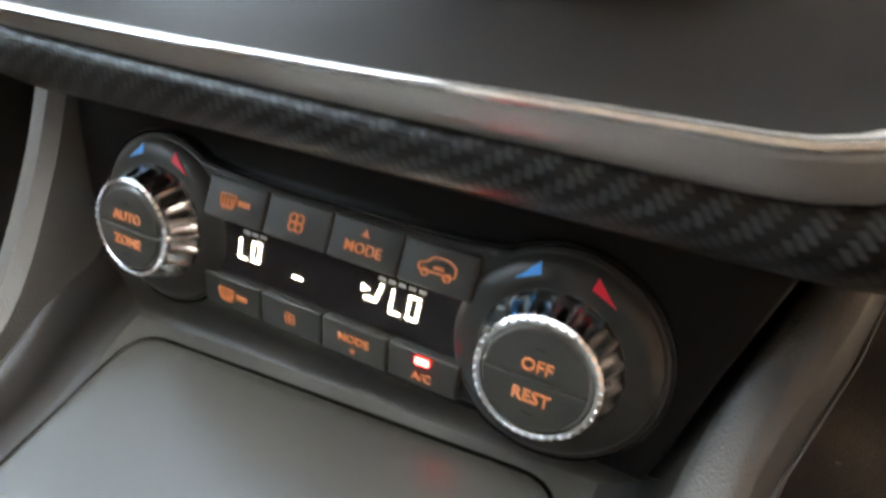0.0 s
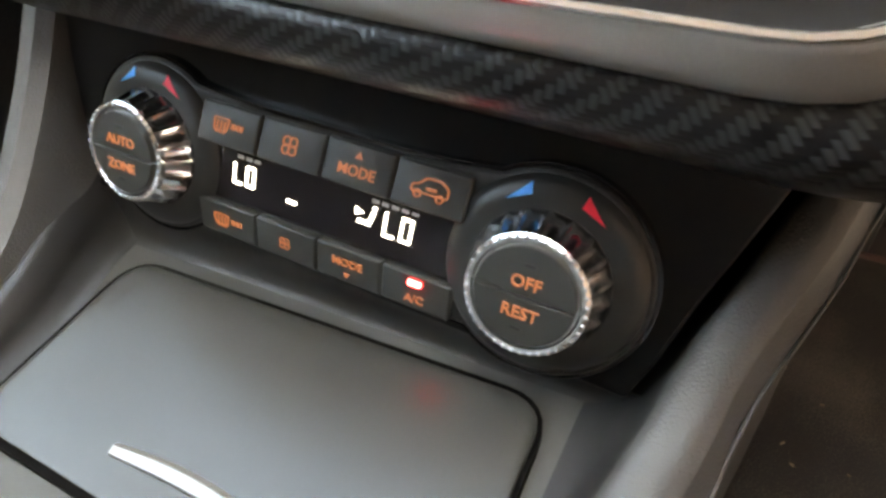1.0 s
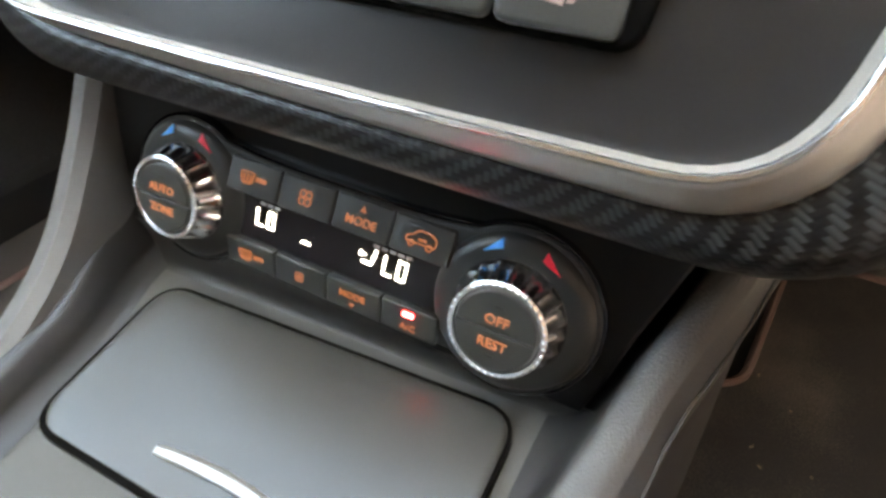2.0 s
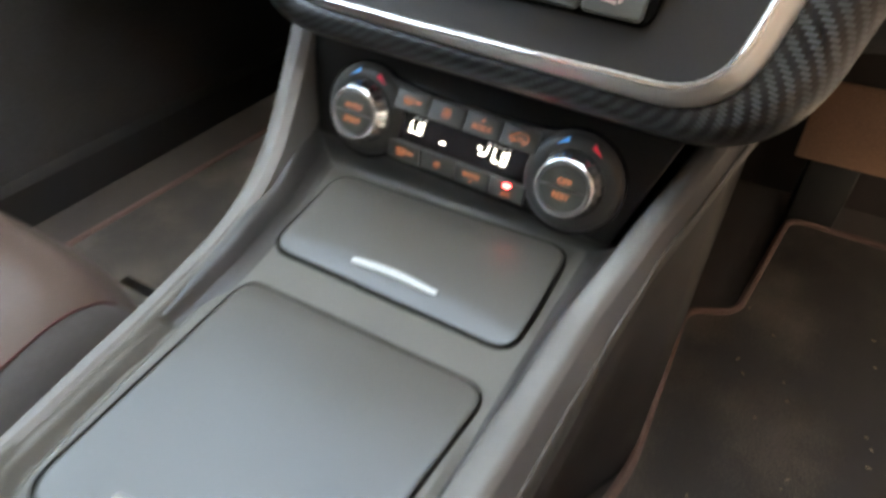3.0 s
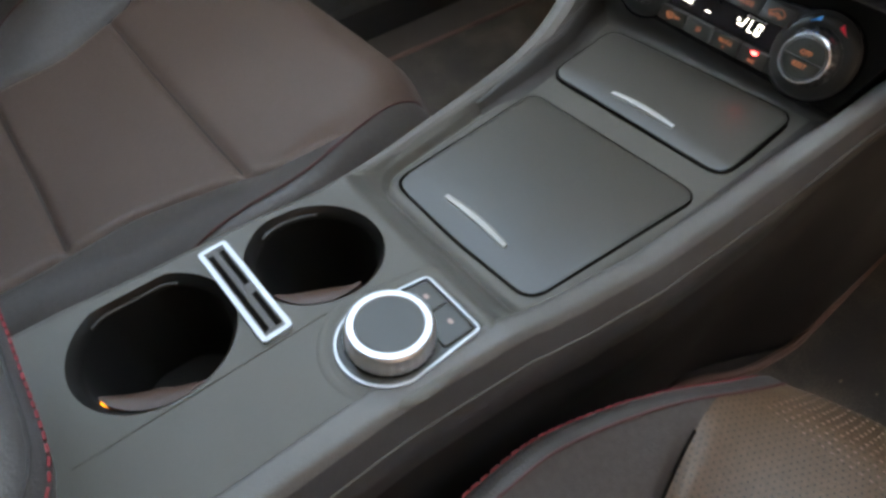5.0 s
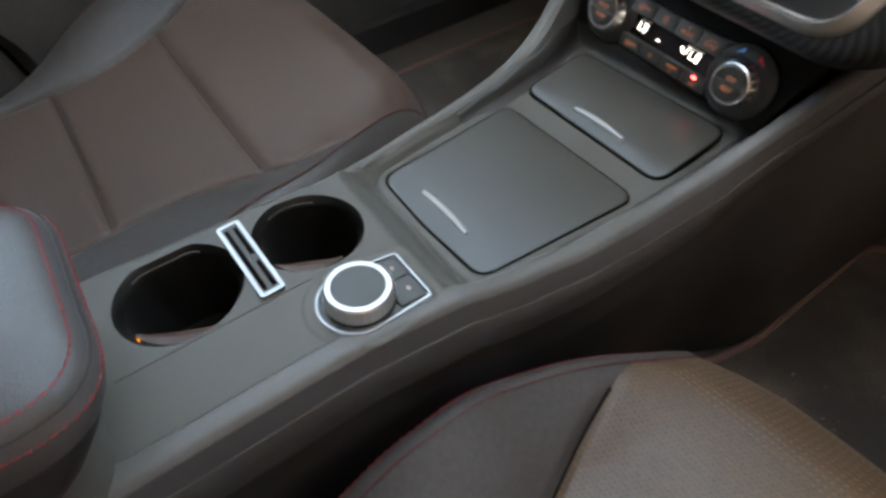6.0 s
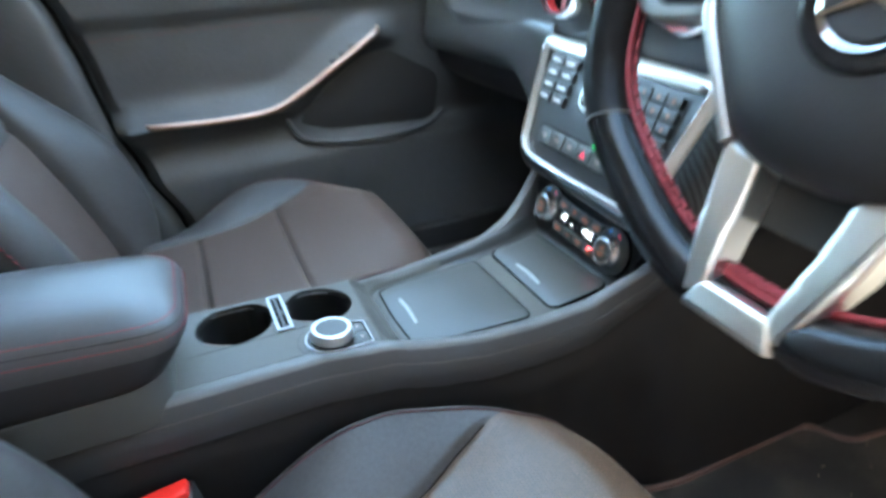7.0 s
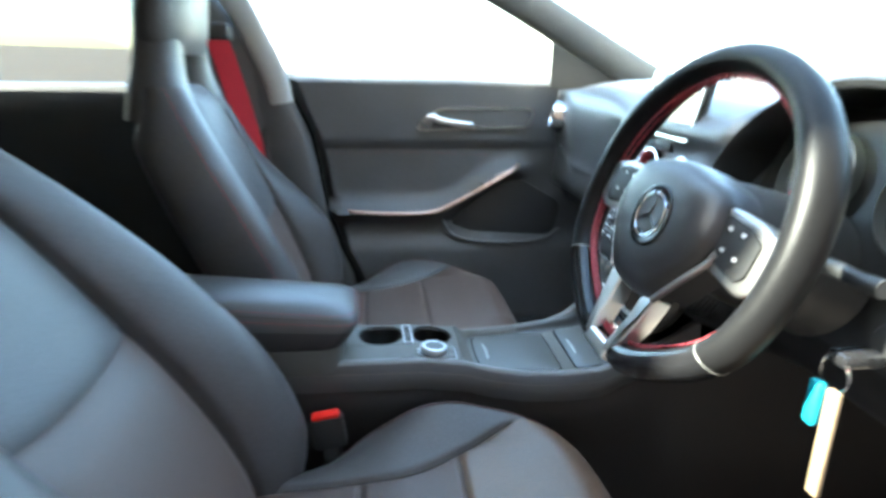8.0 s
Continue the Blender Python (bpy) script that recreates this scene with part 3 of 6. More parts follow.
# y, outer left x, left top z, deck left x, deck z, deck right x, right top z, outer right x
CONSOLE = [(-0.66, -0.064, 0.3628, -0.054, 0.363, 0.078, 0.3632, 0.100),
           (-0.46, -0.064, 0.3625, -0.054, 0.363, 0.078, 0.3632, 0.100),
           (-0.41, -0.061, 0.3620, -0.0525, 0.363, 0.078, 0.3632, 0.100),
           (-0.36, -0.061, 0.3605, -0.0515, 0.363, 0.078, 0.3631, 0.100),
           (-0.33, -0.063, 0.3565, -0.0520, 0.3603, 0.079, 0.3605, 0.101),
           (-0.295, -0.070, 0.3480, -0.056, 0.3565, 0.081, 0.3580, 0.103),
           (-0.28, -0.073, 0.3440, -0.060, 0.347, 0.082, 0.3564, 0.104),
           (-0.265, -0.077, 0.3400, -0.066, 0.338, 0.083, 0.3510, 0.105),
           (-0.235, -0.084, 0.3365, -0.073, 0.3295, 0.084, 0.3440, 0.107),
           (-0.18, -0.092, 0.3370, -0.080, 0.3290, 0.0875, 0.3370, 0.1105),
           (-0.12, -0.101, 0.339, -0.084, 0.3285, 0.0895, 0.3360, 0.1125),
           (-0.06, -0.112, 0.346, -0.093, 0.3292, 0.0925, 0.3420, 0.1165),
           (-0.01, -0.122, 0.362, -0.104, 0.3372, 0.1065, 0.3680, 0.1250),
           (0.03, -0.127, 0.385, -0.108, 0.346, 0.1230, 0.4030, 0.1400),
           (0.08, -0.127, 0.385, -0.108, 0.346, 0.1400, 0.4470, 0.1590)]


NSEG = 104


def deck_height(x, y):
    """The deck: low round the storage lid, and from a small lip rising in a soft U behind and beside it."""
    low = lerp_table(CONSOLE, max(y, -0.235))[3]
    if y > -0.12:
        return low
    qx, qy = max(-0.0455 - 0.145 * (y + 0.255) - x, x - 0.0645, 0.0), max(-y - 0.244, 0.0)
    d = math.hypot(qx, qy) - 0.0084
    groove = -0.0026 * math.exp(-((d - 0.0116) / 0.0022) ** 2) * smoothstep(-0.12, -0.15, y)
    return low + groove + 0.0040 * smoothstep(0.0120, 0.0155, d) + (0.3565 - 0.0040 - low) * smoothstep(0.014, 0.0405, d) + 0.0065 * smoothstep(-0.293, -0.36, y)


def console_section(y):
    """The shell's section at y, from the foot on the passenger side to the crease below the driver's shoulder."""
    xl, zl, dl, zd, dr, zr, xr = lerp_table(CONSOLE, y)
    wide = smoothstep(-0.5, -0.1, y)
    zd = deck_height(dl, y)
    left = [(-0.105 - 0.03 * wide, 0.03), (xl - 0.012, 0.20), (xl - 0.003, zl - 0.05), (xl, zl - 0.010), (xl + 0.003, zl - 0.0015), ((xl + 0.003 + dl) / 2, max(zl, (zl + zd) / 2)), (dl - 0.0015, zd + 0.3 * max(0.0, zl - zd) - 0.1 * max(0.0, zd - zl)), (dl, zd)]
    lip = lip_x(y)
    pts = spline([(x, 0, z) for x, z in left], 4)
    for i in range(1, NSEG + 1):
        x = dl + (lip - dl) * i / NSEG
        pts.append(Vector((x, 0, deck_height(x, y))))
    return [(p.x, y, p.z) for p in pts]


def lip_x(y):
    """Where the deck ends at the driver's rail."""
    return min(lerp_table(CONSOLE, y)[4], 0.0848 + 0.05 * max(0.0, y + 0.05))


def valley_section(y):
    """The hollow wall that climbs from the deck to the rail's inner edge."""
    xl, zl, dl, zd, dr, zr, xr = lerp_table(CONSOLE, y)
    lip = lip_x(y)
    zd = deck_height(lip, y)
    zr = max(zr, zd + 0.0004)
    w, h = dr + 0.0022 - lip, zr - zd
    pts = [(lip - 0.0004, zd - 0.0003), (lip + 0.18 * w, zd + 0.03 * h), (lip + 0.45 * w, zd + 0.14 * h), (lip + 0.72 * w, zd + 0.42 * h), (lip + 0.90 * w, zd + 0.74 * h), (lip + w, zr - 0.0012)]
    return [(p.x, y, p.z) for p in spline([(x, 0, z) for x, z in pts], 4)]


def rail_section(y):
    """The driver's side rail: an inner wall, a top face, a ridge, an outer face and a seam."""
    xl, zl, dl, zd, dr, zr, xr = lerp_table(CONSOLE, y)
    m = (dr + xr) / 2
    zr = max(zr, deck_height(dr, y) + 0.0004)
    zd = min(deck_height(dr, y), zr)
    h = zr - zd
    c = smoothstep(-0.10, 0.02, y)
    lo = max(zr - 0.03, zd - 0.0006) if h < 0.004 else zr - 0.006
    pts = [(dr - 0.0002, min(lo, zr - 0.0006)), (dr + 0.0010, zr - min(0.4 * h, 0.0030)), (dr + 0.0026, zr - min(0.15 * h, 0.0008)), (dr + 0.0055, zr), (m, zr + 0.0006), (m + 0.003, zr - 0.0006), (m + 0.0055, zr - 0.0042), (xr - 0.002, zr - 0.0120), (xr - 0.0003, zr - 0.0172), (xr, zr - 0.0180), (xr - 0.0008, zr - 0.0188), (xr + 0.0002, zr - 0.0198), (xr + 0.002 - 0.003 * c, zr - 0.034), (xr + 0.001 - 0.008 * c, zr - 0.048)]
    return [(x, y, z) for x, z in pts]


def flank_section(y):
    """Below the crease, down to the carpet."""
    xl, zl, dl, zd, dr, zr, xr = lerp_table(CONSOLE, y)
    c = smoothstep(-0.10, 0.02, y)
    zr = max(zr, deck_height(dr, y) + 0.0004)
    xs = xr - 0.002 - 0.006 * c
    xf = min(xs, 0.139)
    fore = smoothstep(-0.05, 0.11, y)
    pts = [(xs - 0.002, zr - 0.040), (xs + 0.0005, zr - 0.047), (xs * 0.7 + xf * 0.3 + 0.001, zr - 0.056), (xf + 0.003, zr - 0.085), (xf + 0.006 - 0.012 * (1 - fore), 0.20), (0.092 + 0.053 * fore, 0.03)]
    return [(p.x, y, p.z) for p in spline([(x, 0, z) for x, z in pts], 4)]


part("valley", loft([valley_section(y) for y in np.linspace(-0.24, 0.05, 60)]), M_VALLEY, console, "black hollow wall beside the rail", 60)
# dark skin reaches over the rail's inner half to paint its shade
secs = []
for y in np.linspace(-0.16, 0.03, 50):
    xl, zl, dl, zd, dr, zr, xr = lerp_table(CONSOLE, y)
    h = zl - zd
    sunk = 0.003 * (1 - smoothstep(-0.16, -0.115, y))
    secs.append([(p.x, y, p.z - sunk) for p in spline([(xl + 0.0075, 0, zl + 0.0004), ((xl + dl) / 2 + 0.005, 0, zl + 0.0004), (dl + 0.0004, 0, zd + 0.62 * h), (dl + 0.0022, 0, zd + 0.30 * h + 0.0008), (dl + 0.0065, 0, zd + 0.06 * h + 0.0008), (dl + 0.0110, 0, zd + 0.0004)], 4)])
part("valley", loft(secs), M_VALLEY, console, "black hollow wall, with shade painted over the passenger rail's inner half", 60)
part("side_rail", loft([rail_section(y)[:7] for y in np.linspace(-0.80, 0.08, 90)]), M_RAIL, console, "grey padded rail", 50)
# same vinyl as the top; its darker colour stands for shade
part("rail_side", loft([rail_section(y)[6:] for y in np.linspace(-0.80, 0.08, 90)]), M_RAILSHADE, console, "grey padded side of the rail, shade painted in", 50)
seam = [Vector(rail_section(y)[9]) + Vector((0.0002, 0, 0)) for y in np.linspace(-0.78, 0.06, 70)]
part("rail_seam", tube(seam, 0.0007, 6), M_PLASTIC, console, "fine raised seam")
part("flank", loft([flank_section(y) for y in np.linspace(-0.80, 0.66, 120)]), M_LOWER, console, "black lower flank")
secs = [[(-0.139 - 0.004 * math.sin(z * 9), y, z) for z in np.linspace(0.03, 0.43, 9)] for y in np.linspace(0.028, 0.67, 10)]
part("front_flank", loft(secs), M_LOWER, console, "black footwell side of the console")

# the part ahead of the cup holders is one skin; behind them the deck is cut out
front_y = list(np.linspace(-0.293, 0.03, 200))
part("body", loft([console_section(y) for y in front_y]), M_PLASTIC, console, "dark grey soft-touch shell")
bm = bmesh.new()
loft([console_section(y)[:29] for y in np.linspace(-0.80, -0.293, 60)], bm=bm)
part("rear_side", bm, M_PLASTIC, console, "dark grey soft-touch flanks")

DECK = 0.3625


def deck_h(y):
    return DECK - 0.0055 * smoothstep(-0.36, -0.293, y)


CUPS = [(-0.012, -0.3350, 0.0328), (-0.013, -0.4243, 0.0356)]
CUT_X = 0.0265


def cup_outline(cx, cy, r, n=48, cut=CUT_X, left=-0.0455):
    """A circle cut straight on both sides."""
    return [Vector((max(min(p.x, cut), left), p.y)) for p in circle(cx, cy, r, n)]


s0, s1 = console_section(-0.293), console_section(-0.66)
bm = bmesh.new()
outer = []
xs0 = [p for p in s0[28:29 + NSEG]]
outer += [Vector((p[0], -0.293, p[2])) for p in xs0]
outer += [Vector((p[0], y, p[2])) for y in np.linspace(-0.30, -0.65, 36) for p in [console_section(y)[28 + NSEG]]]
outer += [Vector((p[0], -0.66, p[2])) for p in s1[28:29 + NSEG]][::-1]
outer += [Vector((p[0], y, p[2])) for y in np.linspace(-0.65, -0.30, 36) for p in [console_section(y)[28]]]


def loop_edges(bm, pts):
    vs = [bm.verts.new(p) for p in pts]
    return [bm.edges.new((vs[i], vs[(i + 1) % len(vs)])) for i in range(len(vs))]


edges = loop_edges(bm, outer)
for cx, cy, r in CUPS:
    edges += loop_edges(bm, [Vector((p.x, p.y, deck_h(p.y))) for p in cup_outline(cx, cy, r + 0.005, cut=CUT_X + 0.001, left=-0.0488)])
bmesh.ops.triangle_fill(bm, use_beauty=True, use_dissolve=False, edges=edges)
part("deck", bm, M_PLASTIC, console, "grey soft-touch deck")

for cx, cy, r in CUPS:
    bm = bmesh.new()
    rows = []
    for dr, z in ((0.005, DECK), (0.0035, DECK - 0.0015), (0.001, DECK - 0.005), (0.0, DECK - 0.008), (-0.002, DECK - 0.06), (-0.004, DECK - 0.066)):
        rows.append([Vector((p.x, p.y, z - DECK + deck_h(p.y))) for p in cup_outline(cx, cy, r + dr, cut=CUT_X + 0.001 * (dr > 0), left=-0.0455 - 0.66 * dr)])
    loft(rows, True, False, bm)
    bm.faces.new(bm.verts[-48:])
    cup = part("cup_holder", bm, M_CUP, console, "black deep round cup holder")
    # rubber grip that bulges from the driver's side of the well
    secs = []
    for i in range(15):
        a = -1.3 + 1.6 * i / 14
        w = 0.019 * math.sin(math.pi * (i + 0.5) / 15) ** 0.6
        rr = r - 0.001
        secs.append([(min(cx + (rr - d) * math.cos(a), CUT_X - d * 0.8), cy + (rr - d) * math.sin(a), DECK + z) for d, z in ((0.0, -0.0070), (w * 0.30, -0.0076), (w * 0.62, -0.0105), (w * 0.88, -0.0170), (w, -0.028), (w, -0.058), (0.0, -0.063))])
    part("grip", loft(secs, True, True), M_RUBBER, cup, "dark brown rubber grip")
rx, ry = CUPS[1][0], CUPS[1][1]
part("well_lamp", box((-0.0015, -0.0028, -0.0025), (0.0015, 0.0028, 0.0025), 0.0009, Matrix.Translation((-0.003, ry - 0.0325, DECK - 0.0135)) @ Matrix.Rotation(0.6, 4, "X")), M_AMBERLAMP, console, "small amber well lamp")
for cx, cy, r in CUPS:
    edge = sorted((p for p in cup_outline(cx, cy, r + 0.0012, left=-0.0462) if p.x < -0.040), key=lambda p: p.y)
    part("liner_lip", tube([(p.x, p.y, deck_h(p.y) - 0.0042) for p in edge], 0.0007, 6), M_BUTTON, console, "thin lip of the cup liner")
part("insert_seam", loft([[(0.0282, y, deck_h(y) + 0.0001), (0.0284, y, deck_h(y) + 0.0006), (0.0292, y, deck_h(y) + 0.0006), (0.0294, y, deck_h(y) + 0.0001)] for y in np.linspace(-0.475, -0.352, 30)]), M_PLASTIC, console, "fine seam along the cup holder insert")
# card slot between the cup holders
SL = Matrix.Translation((-0.0105, -0.3772, DECK + 0.0008)) @ Matrix.Rotation(radians(1.5), 4, "Z")
o = rounded([(-0.037, -0.0082), (0.037, -0.0082), (0.037, 0.0082), (-0.037, 0.0082)], 0.003)
slot = part("card_holder", frame_ring(o, inset(o, 0.0027), -0.002, 0.0018, SL), M_RIMSILVER, console, "satin silver rim of the card holder", 50)
part("card_plate", prism(inset(o, 0.0026), -0.004, 0.0008, SL), M_SLOTPLATE, slot, "black slotted plate")
for y0, x0, x1 in ((0.0031, -0.031, -0.002), (0.0031, 0.006, 0.031), (-0.0031, -0.031, 0.031)):
    part("slit", prism(rounded([(x0, y0 - 0.0014), (x1, y0 - 0.0014), (x1, y0 + 0.0014), (x0, y0 + 0.0014)], 0.0005, 2), 0.0002, 0.0013, SL), M_SLIT, slot, "dark slit")

# menu dial with its two keys
DI = Matrix.Translation((0.0607, -0.327, 0.3586)) @ Matrix.Rotation(radians(-4.5), 4, "X")
arc = [(0.001 + 0.0258 * math.cos(a), -0.0106 + 0.0258 * math.sin(a)) for a in np.linspace(radians(188), radians(352), 24)]
DIAL = rounded([(-0.0205, 0.029)] + arc + [(0.0228, 0.029)], [0.004] + [0.0005] * 24 + [0.004], 4)
o = DIAL
dial = part("menu_dial", frame_ring(o, inset(o, 0.0014), -0.006, 0.0036, DI), M_RIMSILVER, console, "satin silver rim round the menu dial", 50)
# dark plate painting the shade of a recess that the deck lacks
part("dial_shadow_gap", prism(inset(o, -0.0024), -0.006, 0.0011, DI, 0.0006), M_VALLEY, dial, "dark plate for the shaded recess round the menu dial")
rings = []
for off, z in ((0.0012, -0.0012), (0.0028, 0.0001), (0.0044, 0.0006), (0.0062, 0.0008), (0.0080, 0.0004), (0.0096, -0.0005)):
    rings.append([Vector(((DI @ p.to_3d()).x, (DI @ p.to_3d()).y, deck_h((DI @ p.to_3d()).y) + z)) for p in inset(o, -off) for p in [Vector((p[0], p[1]))]])
part("dial_surround", loft(rings, True), M_PLASTIC, dial, "soft grey swelling of the deck round the menu dial", 70)
part("dial_bed", prism(inset(o, 0.002), -0.006, 0.002, DI), M_BUTTON, dial, "black bed")
for x0, x1 in ((-0.0182, -0.0004), (0.0004, 0.0202)):
    key = part("key", prism(rounded([(x0, 0.008), (x1, 0.008), (x1, 0.0266), (x0, 0.0266)], 0.002), 0.0, 0.0036, DI, 0.0008), M_BUTTON, dial, "black key")
    cxk = (x0 + x1) / 2
    part("mark", prism(rounded([(cxk - 0.0016, 0.0182), (cxk + 0.0016, 0.0182), (cxk + 0.0016, 0.0206), (cxk - 0.0016, 0.0206)], 0.0008, 2), 0.003, 0.0038, DI), M_ROSEPRINT, key, "faint printed mark")
KN = DI @ Matrix.Translation((0.0010, -0.0094, 0.0018)) @ Matrix.Diagonal((1.04, 1.04, 0.48, 1))
knob = part("knob", lathe([(0.0205, 0.002), (0.0205, 0.006), (0.0192, 0.008), (0.0188, 0.012), (0.0195, 0.013)], KN), M_GLOSS, dial, "black foot of the turning knob")
n = 120
secs = []
for r, z, g in ((0.0196, 0.0055, 0), (0.0207, 0.0065, 0.5), (0.0209, 0.0085, 0.5), (0.0206, 0.0235, 0.5), (0.0202, 0.0265, 0.3), (0.0190, 0.0290, 0), (0.0174, 0.0298, 0), (0.0160, 0.0292, 0), (0.0154, 0.0280, 0)):
    secs.append([KN @ Vector(((r - (0.0005 * g if i % 4 > 1 else 0)) * math.cos(2 * math.pi * i / n), (r - (0.0005 * g if i % 4 > 1 else 0)) * math.sin(2 * math.pi * i / n), z)) for i in range(n)])
part("knob_ring", loft(secs, True), M_DIALRING, knob, "knurled silver ring", 30)
part("knob_cap", lathe([(0.0156, 0.026), (0.0156, 0.0284), (0.012, 0.0287), (0.004, 0.0284), (0.0005, 0.0284)], KN), M_BUTTON, knob, "matt black dished cap")


# lids
def lid(outline, zf, handle_y, h0, h1, label):
    """A lid with its shut line, a finger slope at its rear and a silver pull."""
    o = rounded(outline, 0.013, 6)
    part("shut_line", frame_ring(inset(o, -0.0014), inset(o, 0.001), -0.004, 0.0032, height=lambda x, y: zf(x, y)), M_GAP, console, "black shut line")
    bm = bmesh.new()
    rows = []
    mx, my = sum(p.x for p in o) / len(o), sum(p.y for p in o) / len(o)
    for d, z, f in ((0.0, 0.0, 1), (0.0, 0.0028, 1), (0.0004, 0.0036, 1), (0.0012, 0.0041, 1), (0.003, 0.0043, 1), (0.003, 0.0045, 0.9), (0.003, 0.0048, 0.7), (0.003, 0.0050, 0.45), (0.003, 0.0051, 0.2)):
        ring = [Vector((mx + (p.x - mx) * f, my + (p.y - my) * f)) for p in inset(o, d)]
        rows.append([bm.verts.new((p.x, p.y, zf(p.x, p.y) + z - 0.0012 * smoothstep(handle_y + 0.001, handle_y - 0.012, p.y))) for p in ring])
    k = len(o)
    for a, b in zip(rows, rows[1:]):
        for i in range(k):
            bm.faces.new((a[i], a[(i + 1) % k], b[(i + 1) % k], b[i]))
    bm.faces.new(rows[-1])
    ob = part("lid", bm, M_LID, console, label, 30)
    arc = []
    for i in range(13):
        t = i / 12
        x = h0 + (h1 - h0) * t
        y = handle_y + 0.0019 * math.sin(math.pi * t)
        arc.append((x, y))
    wd = [0.45 + 0.55 * math.sin(math.pi * min(1.0, 0.06 + 0.9 * i / 12)) ** 0.5 for i in range(13)]
    secs = [[(x, y - 0.0030 * w, zf(x, y) + 0.004), (x, y - 0.0027 * w, zf(x, y) + 0.0056), (x, y + 0.0004 * w, zf(x, y) + 0.0066), (x, y + 0.0022 * w, zf(x, y) + 0.0058), (x, y + 0.0026 * w, zf(x, y) + 0.004)] for (x, y), w in zip(arc, wd)]
    part("pull", loft(secs, True, True), M_PULL, ob, "satin silver pull strip", 30)
    return ob


def flat_of(a, b, c, tilt=0.0):
    """Height over the plan: z = a + b y + c-shaped crown, tilted over x."""
    return lambda x, y: a + b * y + tilt * x


lid([(-0.0805, -0.0165), (-0.0785, -0.0870), (0.0785, -0.0890), (0.0790, -0.0125)], flat_of(0.3393, 0.133, 0, -0.006), -0.0752, -0.0265, 0.0285, "matt dark grey lacquered tray lid")
lid([(-0.0705, -0.1145), (-0.0585, -0.2535), (0.0060, -0.2560), (0.0715, -0.2530), (0.080, -0.1145)], flat_of(0.3266, 0.0, 0, 0.0), -0.2366, -0.0232, 0.0335, "matt dark grey lacquered storage lid")


# armrest
armrest = thing("armrest", "black leather armrest with red stitching over the console", "armrest", (0.02, -0.6, 0.365))
def arm_ring(d):
    """The pad's outline at a distance d from its widest edge."""
    r = max(0.012, 0.044 - 0.5 * d)
    return rounded([(-0.066 + d, -0.85 + d), (0.106 - d, -0.85 + d), (0.106 - d, -0.484 - d), (-0.066 + d, -0.484 - d)], [0.012, 0.012, r, r], 8)


def arm_rise(y, z):
    """The lid climbs a little to the rear, its lower edge staying level."""
    return z + 0.10 * max(-0.05, -0.49 - y) * smoothstep(0.392, 0.440, z)


def arm_lean(y, z):
    """The lid's front leans forward over the deck."""
    return y + 0.030 * smoothstep(0.385, 0.437, z) * smoothstep(-0.62, -0.50, y)


def arm_shell(rings, crown=None):
    """A band over the rings, closed by a low crown at the top."""
    bm = bmesh.new()
    rows = [[bm.verts.new((p.x, arm_lean(p.y, z), arm_rise(p.y, z))) for p in arm_ring(d)] for d, z in rings]
    k = len(rows[0])
    for a, b in zip(rows, rows[1:]):
        for i in range(k):
            bm.faces.new((a[i], a[(i + 1) % k], b[(i + 1) % k], b[i]))
    if crown:
        mid = bm.verts.new((crown[0], crown[1], arm_rise(crown[1], crown[2])))
        for i in range(k):
            bm.faces.new((rows[-1][i], rows[-1][(i + 1) % k], mid))
    return bm


# the band's colour carries the shade below the lid's edge
part("side_band", arm_shell([(0.004, 0.390), (0.001, 0.3935), (0.0, 0.400), (0.0005, 0.411), (0.0022, 0.4195)]), M_ARMSHADE, armrest, "black leather side band, darkened for shade", 60)
part("border_band", arm_shell([(0.0016, 0.4188), (0.0021, 0.4225), (0.0034, 0.4275), (0.0052, 0.4320), (0.0077, 0.4357)]), M_ARM, armrest, "black leather border band", 60)
part("pad", arm_shell([(0.0075, 0.4350), (0.0085, 0.4374), (0.0118, 0.4416), (0.0185, 0.4464), (0.0290, 0.4505), (0.0400, 0.4532), (0.0540, 0.4550)], (0.022, -0.65, 0.457)), M_ARM, armrest, "black padded leather lid", 60)
part("tray", prism(arm_ring(0.0012), 0.350, 0.3925, bevel=0.002), M_PLASTIC, armrest, "grey soft-touch lower shell")


def arm_line(d, z):
    o = [Vector((p.x, arm_lean(p.y, z), arm_rise(p.y, z))) for p in arm_ring(d)]
    return o[17:] + o[:1]


part("seam_cord", tube(arm_line(0.0076, 0.4359), 0.0007, 6), M_ARMSHADE, armrest, "black seam")
bm = bmesh.new()
for d, z in ((0.0042, 0.4298), (0.0122, 0.4422)):
    stitches(arm_line(d, z), 0.0026, 0.0013, 0.0006, bm)
tagged(part("stitching", bm, M_THREAD, armrest, "red twin stitching", 0), kind="stuff")


# ---- climate panel ----
PM = Matrix.Translation((0.0033, -0.0025, 0.3826)) @ Matrix.Rotation(radians(-0.7), 4, "Z") @ Matrix.Rotation(radians(2.93), 4, "Y") @ Matrix.Rotation(math.pi / 2 - radians(17), 4, "X")
climate = thing("climate_panel", "black climate control panel with two chrome knobs and lit display", "control panel", (0.004, 0, 0.37))
KX = 0.0674


